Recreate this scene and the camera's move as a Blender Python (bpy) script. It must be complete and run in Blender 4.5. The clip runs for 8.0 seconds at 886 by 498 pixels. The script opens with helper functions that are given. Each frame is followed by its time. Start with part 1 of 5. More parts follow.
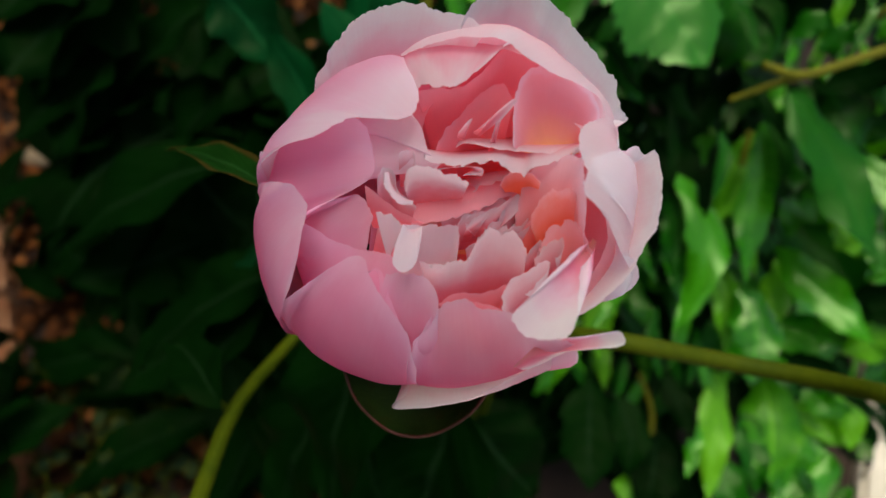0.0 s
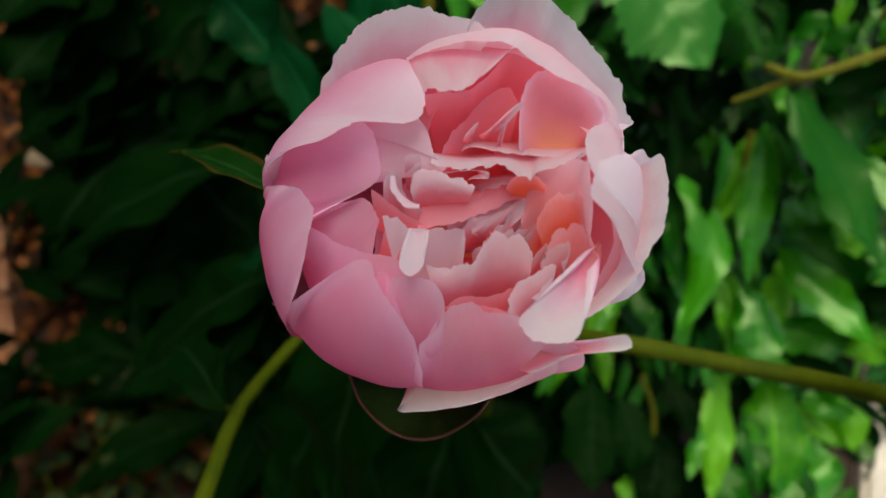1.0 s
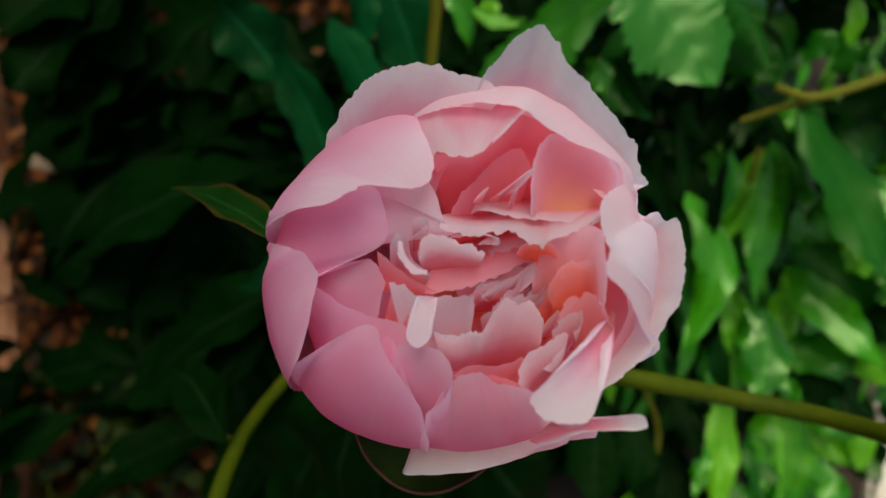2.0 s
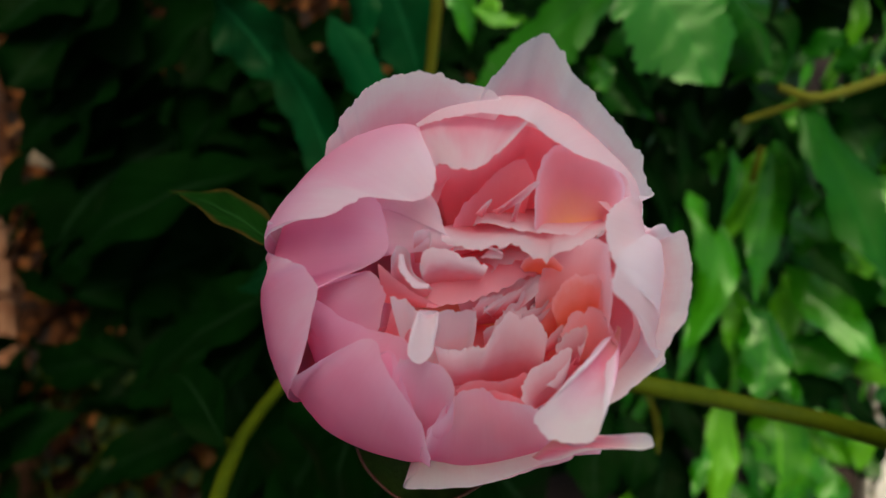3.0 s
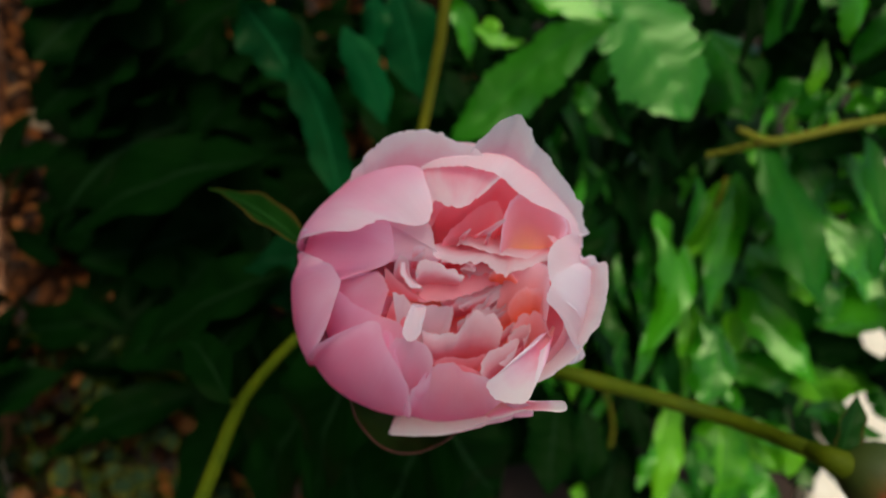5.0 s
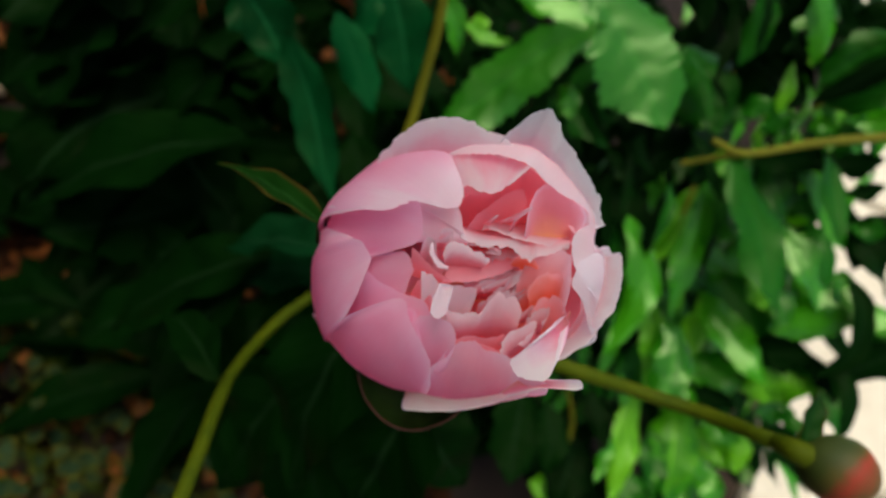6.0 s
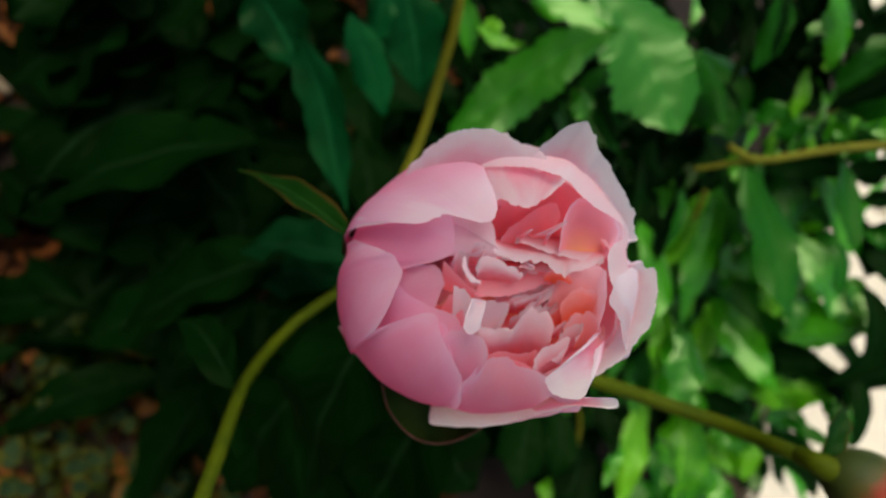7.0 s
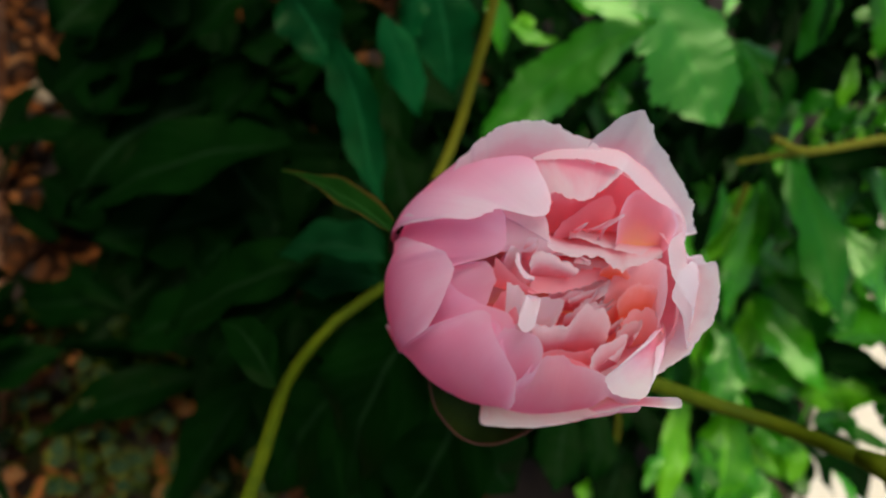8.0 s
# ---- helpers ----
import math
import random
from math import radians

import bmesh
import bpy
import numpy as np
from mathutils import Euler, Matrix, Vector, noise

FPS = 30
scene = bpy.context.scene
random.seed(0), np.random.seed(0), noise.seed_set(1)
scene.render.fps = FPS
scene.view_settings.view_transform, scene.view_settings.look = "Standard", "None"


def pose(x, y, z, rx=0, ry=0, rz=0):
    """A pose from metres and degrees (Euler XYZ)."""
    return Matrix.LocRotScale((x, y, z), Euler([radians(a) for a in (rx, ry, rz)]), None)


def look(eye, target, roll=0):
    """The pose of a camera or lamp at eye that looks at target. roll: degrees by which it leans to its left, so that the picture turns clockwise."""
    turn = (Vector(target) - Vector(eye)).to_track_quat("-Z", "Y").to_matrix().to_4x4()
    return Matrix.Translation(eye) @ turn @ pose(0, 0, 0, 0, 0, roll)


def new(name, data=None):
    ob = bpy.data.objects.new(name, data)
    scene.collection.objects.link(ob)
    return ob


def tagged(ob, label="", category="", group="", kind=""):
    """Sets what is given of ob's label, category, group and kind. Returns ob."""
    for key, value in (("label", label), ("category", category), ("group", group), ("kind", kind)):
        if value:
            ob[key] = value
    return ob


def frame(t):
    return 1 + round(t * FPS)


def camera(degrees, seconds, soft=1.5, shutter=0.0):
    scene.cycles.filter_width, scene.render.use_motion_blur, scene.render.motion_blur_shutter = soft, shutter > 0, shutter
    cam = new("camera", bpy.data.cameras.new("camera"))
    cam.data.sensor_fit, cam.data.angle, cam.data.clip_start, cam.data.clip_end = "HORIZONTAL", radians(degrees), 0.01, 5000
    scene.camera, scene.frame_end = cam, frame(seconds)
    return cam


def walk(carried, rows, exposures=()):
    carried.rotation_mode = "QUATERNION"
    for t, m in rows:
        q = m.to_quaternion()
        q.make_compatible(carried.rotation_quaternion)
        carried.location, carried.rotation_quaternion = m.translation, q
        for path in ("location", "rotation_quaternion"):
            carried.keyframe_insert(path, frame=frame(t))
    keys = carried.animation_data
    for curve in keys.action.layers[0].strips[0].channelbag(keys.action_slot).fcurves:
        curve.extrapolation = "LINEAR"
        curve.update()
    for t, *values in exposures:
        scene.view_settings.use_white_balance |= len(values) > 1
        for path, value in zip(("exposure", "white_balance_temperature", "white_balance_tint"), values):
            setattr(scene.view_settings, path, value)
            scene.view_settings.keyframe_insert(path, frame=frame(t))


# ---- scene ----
cam = camera(74.5, 8.0)
METRES, EYE, TILT, LEAN, TURN = 0.12, 1.02, -55.0, 0.0, 0.0
ROWS = [
    (0.0, 0.0, 0.0, 0.0, -0.0, 0.0, 0.0),
    (0.5, 0.0072, -0.0118, -0.0322, 0.2, 0.25, 0.02),
    (1.0, -0.0096, -0.0016, 0.0042, 0.08, 0.11, 0.06),
    (1.5, -0.0167, 0.0039, 0.0773, 0.35, 0.38, -0.24),
    (3.0, -0.0241, 0.0495, 0.1474, 0.31, -0.23, -0.47),
    (3.5, -0.013, -0.0349, 0.1528, 0.62, -0.14, -0.96),
    (4.0, -0.0398, -0.1661, 0.1835, 1.15, -0.45, -2.64),
    (4.5, -0.0097, -0.2772, 0.217, 0.71, -0.74, -3.77),
    (6.0, -0.2071, -0.3846, 0.1465, -5.39, -0.92, -8.29),
    (6.5, -0.2749, -0.3759, 0.1546, -5.75, -0.72, -8.85),
    (7.0, -0.2826, -0.3534, 0.1694, -5.21, -0.98, -8.68),
    (7.5, -0.3256, -0.3181, 0.1605, -4.15, -1.32, -8.34),
    (8.0, -0.3343, -0.3171, 0.1492, -2.48, -1.28, -7.91),
]
walk(cam, [(t, pose(0, 0, EYE, TILT, LEAN, TURN) @ pose(METRES * x, METRES * y, METRES * z, 90 + pitch, roll, yaw)) for t, x, y, z, yaw, pitch, roll in ROWS], [(0.0, 0.56, 6720, 6), (1.5, 0.49, 6720, 6), (3.0, 0.36, 6720, 6), (4.0, 0.40, 6720, 6), (4.5, 0.44, 6720, 6), (6.0, 0.56, 6720, 6), (7.0, 0.56, 6720, 6), (8.0, 0.64, 6720, 6)])
cam.data.dof.use_dof = True
cam.data.dof.focus_distance = 0.135
cam.data.dof.aperture_fstop = 9.0

# ---- light ----
world = bpy.data.worlds.new("overcast_sky")
scene.world = world
world.use_nodes = True
wn = world.node_tree.nodes
sky = wn.new("ShaderNodeTexSky")
sky.sky_type, sky.sun_disc = "NISHITA", False
SUN_WAY = Vector((-0.15, 0.14, 1.0)).normalized()
sky.sun_elevation, sky.sun_rotation = math.asin(SUN_WAY.z), math.atan2(SUN_WAY.x, SUN_WAY.y)
sky.dust_density, sky.air_density = 3.0, 1.0
world.node_tree.links.new(sky.outputs[0], wn["Background"].inputs[0])
wn["Background"].inputs[1].default_value = 0.125
sun = new("sun", bpy.data.lights.new("sun", "SUN"))
sun.data.energy, sun.data.angle, sun.data.color = 3.5, radians(60), (1.0, 0.97, 0.93)
sun.matrix_world = look(SUN_WAY * 5, (0, 0, 0))


# ---- materials ----
def shader(name):
    m = bpy.data.materials.new(name)
    m.use_nodes = True
    nt = m.node_tree
    return m, nt, nt.nodes["Principled BSDF"]


def node(nt, kind, links=(), **values):
    n = nt.nodes.new(kind)
    for key, value in values.items():
        setattr(n, key, value)
    for socket, source in links:
        if hasattr(source, "is_output"):
            nt.links.new(source, n.inputs[socket])
        else:
            n.inputs[socket].default_value = source
    return n


def ramp(nt, fac, stops):
    n = nt.nodes.new("ShaderNodeValToRGB")
    while len(n.color_ramp.elements) < len(stops):
        n.color_ramp.elements.new(0.5)
    for e, (p, c) in zip(n.color_ramp.elements, stops):
        e.position, e.color = p, (*c, 1)
    nt.links.new(fac, n.inputs[0])
    return n.outputs[0]


def mixed(nt, fac, a, b, blend="MIX"):
    n = node(nt, "ShaderNodeMix", data_type="RGBA", blend_type=blend)
    for socket, source in ((0, fac), (6, a), (7, b)):
        if hasattr(source, "is_output"):
            nt.links.new(source, n.inputs[socket])
        else:
            n.inputs[socket].default_value = source
    return n.outputs[2]


def petal_material(name, stops, translucent=0.72):
    m, nt, bsdf = shader(name)
    uv = node(nt, "ShaderNodeUVMap").outputs[0]
    split = node(nt, "ShaderNodeSeparateXYZ", [(0, uv)])
    info = node(nt, "ShaderNodeObjectInfo")
    blot = node(nt, "ShaderNodeTexNoise", [("Scale", 5.0), ("Detail", 3.0)], noise_dimensions="4D")
    nt.links.new(uv, blot.inputs["Vector"])
    nt.links.new(info.outputs["Random"], blot.inputs["W"])
    shift = node(nt, "ShaderNodeMath", [(0, blot.outputs[0]), (1, 0.3), (2, -0.15)], operation="MULTIPLY_ADD")
    along = node(nt, "ShaderNodeMath", [(0, split.outputs[1]), (1, shift.outputs[0])], operation="ADD")
    colour = ramp(nt, along.outputs[0], stops)
    stretch = node(nt, "ShaderNodeVectorMath", [(0, uv), (1, (70.0, 2.2, 1.0))], operation="MULTIPLY")
    vein = node(nt, "ShaderNodeTexNoise", [("Vector", stretch.outputs[0]), ("Scale", 1.0), ("Detail", 4.0), ("Roughness", 0.6)])
    tint = ramp(nt, vein.outputs[0], [(0.3, (0.985, 0.965, 0.975)), (0.65, (1.0, 1.0, 1.0))])
    colour = mixed(nt, 1.0, colour, tint, "MULTIPLY")
    bump = node(nt, "ShaderNodeBump", [("Height", vein.outputs[0]), ("Strength", 0.06), ("Distance", 0.0005)])
    nt.links.new(colour, bsdf.inputs["Base Color"])
    nt.links.new(bump.outputs[0], bsdf.inputs["Normal"])
    bsdf.inputs["Roughness"].default_value = 0.6
    bsdf.inputs["Specular IOR Level"].default_value = 0.1
    thin = node(nt, "ShaderNodeBsdfTranslucent")
    nt.links.new(mixed(nt, 0.15, colour, colour, "MULTIPLY"), thin.inputs[0])
    mix = node(nt, "ShaderNodeMixShader", [(0, translucent)])
    nt.links.new(bsdf.outputs[0], mix.inputs[1])
    nt.links.new(thin.outputs[0], mix.inputs[2])
    nt.links.new(mix.outputs[0], nt.nodes["Material Output"].inputs[0])
    return m


PETAL_OUTER = petal_material("petal_outer", [(0, (0.742, 0.430, 0.326)), (0.3, (0.901, 0.335, 0.536)), (0.58, (0.901, 0.310, 0.510)), (0.76, (0.912, 0.410, 0.602)), (0.90, (0.922, 0.600, 0.745)), (1, (0.933, 0.750, 0.847))])
PETAL_BLUSH = petal_material("petal_blush", [(0, (0.817, 0.442, 0.378)), (0.3, (0.926, 0.285, 0.490)), (0.58, (0.945, 0.419, 0.639)), (0.8, (0.945, 0.678, 0.829)), (0.95, (0.945, 0.879, 0.929))])
PETAL_PALE = petal_material("petal_pale", [(0, (0.826, 0.384, 0.381)), (0.35, (0.926, 0.288, 0.396)), (0.55, (0.926, 0.403, 0.514)), (0.72, (0.950, 0.593, 0.673)), (0.86, (0.950, 0.811, 0.841)), (1, (0.950, 0.900, 0.910))])
PETAL_PEARL = petal_material("petal_pearl", [(0.0, (0.808, 0.438, 0.367)), (0.35, (0.926, 0.332, 0.477)), (0.58, (0.950, 0.698, 0.812)), (0.82, (0.950, 0.918, 0.939))])
PETAL_WHITE = petal_material("petal_white", [(0, (0.926, 0.658, 0.721)), (0.2, (0.926, 0.846, 0.872)), (1, (0.926, 0.893, 0.911))])
PETAL_INNER = petal_material("petal_inner", [(0, (0.812, 0.238, 0.267)), (0.35, (0.821, 0.329, 0.387)), (0.6, (0.830, 0.478, 0.532)), (0.8, (0.830, 0.660, 0.698)), (0.97, (0.830, 0.765, 0.796))])
PETAL_HEART = petal_material("petal_heart", [(0.0, (0.975, 0.272, 0.275)), (0.5, (0.975, 0.319, 0.361)), (1.0, (0.975, 0.496, 0.557))])
PETAL_SALMON = petal_material("petal_salmon", [(0, (0.975, 0.575, 0.241)), (0.25, (0.975, 0.474, 0.333)), (0.6, (0.975, 0.484, 0.529)), (0.9, (0.975, 0.612, 0.695)), (1, (0.975, 0.775, 0.863))])
PETAL_ROSE = petal_material("petal_rose", [(0, (0.921, 0.355, 0.329)), (0.35, (0.926, 0.311, 0.344)), (0.62, (0.926, 0.385, 0.449)), (0.82, (0.926, 0.624, 0.691)), (0.94, (0.926, 0.802, 0.846))])
PETAL_CORAL = petal_material("petal_coral", [(0, (0.975, 0.271, 0.278)), (0.5, (0.975, 0.352, 0.383)), (0.85, (0.975, 0.431, 0.473)), (1, (0.975, 0.533, 0.584))])
PETAL_DIP = petal_material("petal_dip", [(0, (0.921, 0.250, 0.302)), (0.7, (0.926, 0.332, 0.441)), (0.86, (0.926, 0.429, 0.556)), (0.97, (0.926, 0.773, 0.828)), (1, (0.926, 0.847, 0.874))])
PETAL_SOFT = petal_material("petal_soft", [(0, (0.771, 0.469, 0.356)), (0.3, (0.929, 0.385, 0.599)), (0.58, (0.929, 0.364, 0.578)), (0.8, (0.940, 0.449, 0.653)), (1, (0.950, 0.663, 0.802))])
PETAL_SHELL = petal_material("petal_shell", [(0, (0.830, 0.184, 0.211)), (0.4, (0.838, 0.329, 0.382)), (0.58, (0.847, 0.591, 0.631)), (0.76, (0.847, 0.738, 0.769)), (1, (0.847, 0.798, 0.821))])
PETAL_VEIL = petal_material("petal_veil", [(0, (0.812, 0.193, 0.234)), (0.3, (0.821, 0.303, 0.367)), (0.6, (0.830, 0.523, 0.569)), (0.85, (0.830, 0.684, 0.719)), (1, (0.830, 0.765, 0.787))])
PETAL_PEACH = petal_material("petal_peach", [(0, (0.975, 0.438, 0.317)), (0.4, (0.975, 0.456, 0.432)), (0.75, (0.975, 0.563, 0.586)), (1, (0.975, 0.724, 0.777))])
PETAL_ORANGE = petal_material("petal_orange", [(0.0, (0.975, 0.264, 0.111)), (0.5, (0.975, 0.273, 0.168)), (0.85, (0.975, 0.428, 0.382)), (1.0, (0.975, 0.619, 0.645))])


def leaf_material(name, dark, light, gloss=0.40, shine=0.4, margin=None, thin_part=0.22, quilt=0.07):
    """A waxy leaf: pale midrib, quilted side veins, patchy green, a sheen that breaks up between the veins."""
    m, nt, bsdf = shader(name)
    uv = node(nt, "ShaderNodeUVMap").outputs[0]
    split = node(nt, "ShaderNodeSeparateXYZ", [(0, uv)])
    info = node(nt, "ShaderNodeObjectInfo")
    geo = node(nt, "ShaderNodeNewGeometry")
    side = node(nt, "ShaderNodeMath", [(0, split.outputs[0]), (1, 0.5)], operation="SUBTRACT")
    side = node(nt, "ShaderNodeMath", [(0, side.outputs[0])], operation="ABSOLUTE")
    wander = node(nt, "ShaderNodeTexNoise", [("Vector", geo.outputs["Position"]), ("Scale", 70.0), ("Detail", 2.0)])
    slant = node(nt, "ShaderNodeMath", [(0, side.outputs[0]), (1, -0.75), (2, split.outputs[1])], operation="MULTIPLY_ADD")
    slant = node(nt, "ShaderNodeMath", [(0, wander.outputs[0]), (1, 0.07), (2, slant.outputs[0])], operation="MULTIPLY_ADD")
    ribs = node(nt, "ShaderNodeMath", [(0, slant.outputs[0]), (1, 56.0)], operation="MULTIPLY")
    ribs = node(nt, "ShaderNodeMath", [(0, ribs.outputs[0])], operation="SINE")
    rib = node(nt, "ShaderNodeMapRange", [("Value", ribs.outputs[0]), ("From Min", 0.75), ("From Max", 1.0)])
    mid = node(nt, "ShaderNodeMapRange", [("Value", side.outputs[0]), ("From Min", 0.035), ("From Max", 0.012)])
    veins = node(nt, "ShaderNodeMath", [(0, rib.outputs[0]), (1, 0.25), (2, mid.outputs[0])], operation="MULTIPLY_ADD", use_clamp=True)
    spot = node(nt, "ShaderNodeTexNoise", [("Vector", geo.outputs["Position"]), ("Scale", 38.0), ("Detail", 4.0)])
    pick = node(nt, "ShaderNodeMath", [(0, info.outputs["Random"]), (1, geo.outputs["Random Per Island"])], operation="ADD")
    pick = node(nt, "ShaderNodeMath", [(0, pick.outputs[0])], operation="FRACT")
    both = node(nt, "ShaderNodeMath", [(0, pick.outputs[0]), (1, 0.6), (2, spot.outputs[0])], operation="MULTIPLY_ADD")
    colour = ramp(nt, both.outputs[0], [(0.42, dark), (1.05, light)])
    colour = mixed(nt, veins.outputs[0], colour, (*(min(1, 1.2 * c + 0.006) for c in light), 1))
    if margin:
        edge = node(nt, "ShaderNodeMath", [(0, spot.outputs[0]), (1, 0.3), (2, side.outputs[0])], operation="MULTIPLY_ADD")
        edge = node(nt, "ShaderNodeMapRange", [("Value", edge.outputs[0]), ("From Min", 0.50), ("From Max", 0.60)])
        colour = mixed(nt, edge.outputs[0], colour, (*margin, 1))
    nt.links.new(colour, bsdf.inputs["Base Color"])
    swell = node(nt, "ShaderNodeMath", [(0, spot.outputs[0]), (1, 0.35), (2, ribs.outputs[0])], operation="MULTIPLY_ADD")
    bump = node(nt, "ShaderNodeBump", [("Height", swell.outputs[0]), ("Strength", quilt), ("Distance", 0.0008)])
    nt.links.new(bump.outputs[0], bsdf.inputs["Normal"])
    rough = node(nt, "ShaderNodeMapRange", [("Value", spot.outputs[0]), ("To Min", gloss - 0.10), ("To Max", gloss + 0.14)])
    nt.links.new(rough.outputs[0], bsdf.inputs["Roughness"])
    bsdf.inputs["Specular IOR Level"].default_value = shine
    bsdf.inputs["Specular Tint"].default_value = (0.68, 1.0, 0.36, 1)
    bsdf.inputs["Coat Weight"].default_value, bsdf.inputs["Coat Roughness"].default_value = 0.22 * shine, 0.25
    thin = node(nt, "ShaderNodeBsdfTranslucent")
    nt.links.new(mixed(nt, 1.0, colour, (0.75, 1.0, 0.5, 1), "MULTIPLY"), thin.inputs[0])
    mix = node(nt, "ShaderNodeMixShader", [(0, thin_part)])
    nt.links.new(bsdf.outputs[0], mix.inputs[1])
    nt.links.new(thin.outputs[0], mix.inputs[2])
    nt.links.new(mix.outputs[0], nt.nodes["Material Output"].inputs[0])
    return m


# Near-black green: the shade over these leaves is put into the colour.
SHADOW_LEAF = leaf_material("shadow_leaf", (0.0008, 0.007, 0.0006), (0.0016, 0.015, 0.0012), 0.5, 0.03)
# Lighter and darker copies of the peony leaf, with light and shade painted in.
MID_LEAF = leaf_material("lit_peony_leaf", (0.001, 0.030, 0.006), (0.002, 0.072, 0.016), 0.45, 0.08)
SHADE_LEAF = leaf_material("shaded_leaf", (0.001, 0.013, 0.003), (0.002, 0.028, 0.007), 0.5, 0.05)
# Bush greens step from dark to lime, painting shade and light onto the leaves.
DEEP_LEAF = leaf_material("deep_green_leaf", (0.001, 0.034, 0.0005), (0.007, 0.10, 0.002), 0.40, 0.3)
LIT_LEAF = leaf_material("lit_leaf", (0.004, 0.105, 0.001), (0.042, 0.275, 0.004), 0.28, 0.95, None, 0.25, 0.06)
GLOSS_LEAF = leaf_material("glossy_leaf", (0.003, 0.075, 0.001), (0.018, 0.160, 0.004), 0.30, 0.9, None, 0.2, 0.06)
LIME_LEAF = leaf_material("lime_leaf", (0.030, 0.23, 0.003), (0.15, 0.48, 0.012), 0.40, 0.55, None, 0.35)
BRACT = leaf_material("bract_leaf", (0.003, 0.022, 0.002), (0.007, 0.042, 0.004), 0.5, 0.08, (0.05, 0.032, 0.006))
COVER_LEAF = leaf_material("cover_leaf", (0.010, 0.026, 0.010), (0.030, 0.055, 0.020), 0.6, 0.05, (0.13, 0.12, 0.014))


def rough_material(name, stops, scale, bump, roughness=0.85, island=0.0, shine=0.3, single=False):
    m, nt, bsdf = shader(name)
    geo = node(nt, "ShaderNodeNewGeometry")
    big = node(nt, "ShaderNodeTexNoise", [("Vector", geo.outputs["Position"]), ("Scale", scale), ("Detail", 6.0), ("Roughness", 0.65)])
    fine = node(nt, "ShaderNodeTexNoise", [("Vector", geo.outputs["Position"]), ("Scale", scale * 9), ("Detail", 4.0)])
    fac = node(nt, "ShaderNodeMath", [(0, fine.outputs[0]), (1, 0.4), (2, big.outputs[0])], operation="MULTIPLY_ADD").outputs[0]
    fac = node(nt, "ShaderNodeMath", [(0, fac), (1, -0.2)], operation="ADD").outputs[0]
    if island:
        fac = node(nt, "ShaderNodeMath", [(0, node(nt, "ShaderNodeObjectInfo").outputs["Random"] if single else geo.outputs["Random Per Island"]), (1, island), (2, fac)], operation="MULTIPLY_ADD").outputs[0]
        fac = node(nt, "ShaderNodeMath", [(0, fac), (1, -island / 2)], operation="ADD").outputs[0]
    nt.links.new(ramp(nt, fac, stops), bsdf.inputs["Base Color"])
    b = node(nt, "ShaderNodeBump", [("Height", fine.outputs[0]), ("Strength", bump), ("Distance", 0.004)])
    nt.links.new(b.outputs[0], bsdf.inputs["Normal"])
    bsdf.inputs["Roughness"].default_value = roughness
    bsdf.inputs["Specular IOR Level"].default_value = shine
    return m


STEM = rough_material("green_stem", [(0.2, (0.028, 0.050, 0.002)), (0.8, (0.075, 0.092, 0.002))], 40, 0.06, 0.6, 0.0, 0.05)
STALK = rough_material("yellow_stalk", [(0.2, (0.09, 0.095, 0.003)), (0.8, (0.17, 0.16, 0.006))], 40, 0.06, 0.6, 0.0, 0.15)
SEPAL = rough_material("sepal_green", [(0.25, (0.008, 0.020, 0.002)), (0.7, (0.018, 0.038, 0.004))], 90, 0.2, 0.6, 0.0, 0.1)
RED_EDGE = rough_material("red_edge", [(0.2, (0.05, 0.012, 0.006)), (0.8, (0.09, 0.024, 0.010))], 90, 0.2, 0.5)


def bud_material(centre, way, size):
    """Olive bud with a red flush across its middle and paler green on one flank."""
    m, nt, bsdf = shader("bud_skin")
    geo = node(nt, "ShaderNodeNewGeometry")
    rel = node(nt, "ShaderNodeVectorMath", [(0, geo.outputs["Position"]), (1, centre)], operation="SUBTRACT")
    along = node(nt, "ShaderNodeVectorMath", [(0, rel.outputs[0]), (1, way)], operation="DOT_PRODUCT")
    spot = node(nt, "ShaderNodeTexNoise", [("Vector", geo.outputs["Position"]), ("Scale", 55.0), ("Detail", 5.0)])
    s = node(nt, "ShaderNodeMath", [(0, along.outputs["Value"]), (1, 0.45 / size), (2, 0.25)], operation="MULTIPLY_ADD")
    s = node(nt, "ShaderNodeMath", [(0, spot.outputs[0]), (1, 0.5), (2, s.outputs[0])], operation="MULTIPLY_ADD")
    nt.links.new(ramp(nt, s.outputs[0], [(0.32, (0.030, 0.045, 0.004)), (0.50, (0.070, 0.055, 0.006)), (0.64, (0.26, 0.030, 0.010)), (0.84, (0.12, 0.060, 0.014))]), bsdf.inputs["Base Color"])
    bsdf.inputs["Roughness"].default_value = 0.6
    bsdf.inputs["Specular IOR Level"].default_value = 0.25
    return m


BUD_SKIN = bud_material((0.1964, 0.0668, 0.8160), (0.67, -0.74, 0.06), 0.0167)
SOIL = rough_material("soil", [(0.2, (0.012, 0.007, 0.004)), (0.8, (0.04, 0.022, 0.012))], 12, 0.6)
BARK = [(0.15, (0.010, 0.004, 0.002)), (0.5, (0.055, 0.018, 0.005)), (0.78, (0.28, 0.085, 0.018)), (0.97, (0.40, 0.18, 0.065))]
MULCH = rough_material("bark_mulch", BARK, 30, 0.6, 0.85, 0.7, 0.1)
CHIP = rough_material("bark_chip", BARK, 30, 0.6, 0.85, 0.7, 0.1, True)
STONE = rough_material("garden_stone", [(0.2, (0.26, 0.17, 0.09)), (0.8, (0.46, 0.34, 0.20))], 20, 0.4)
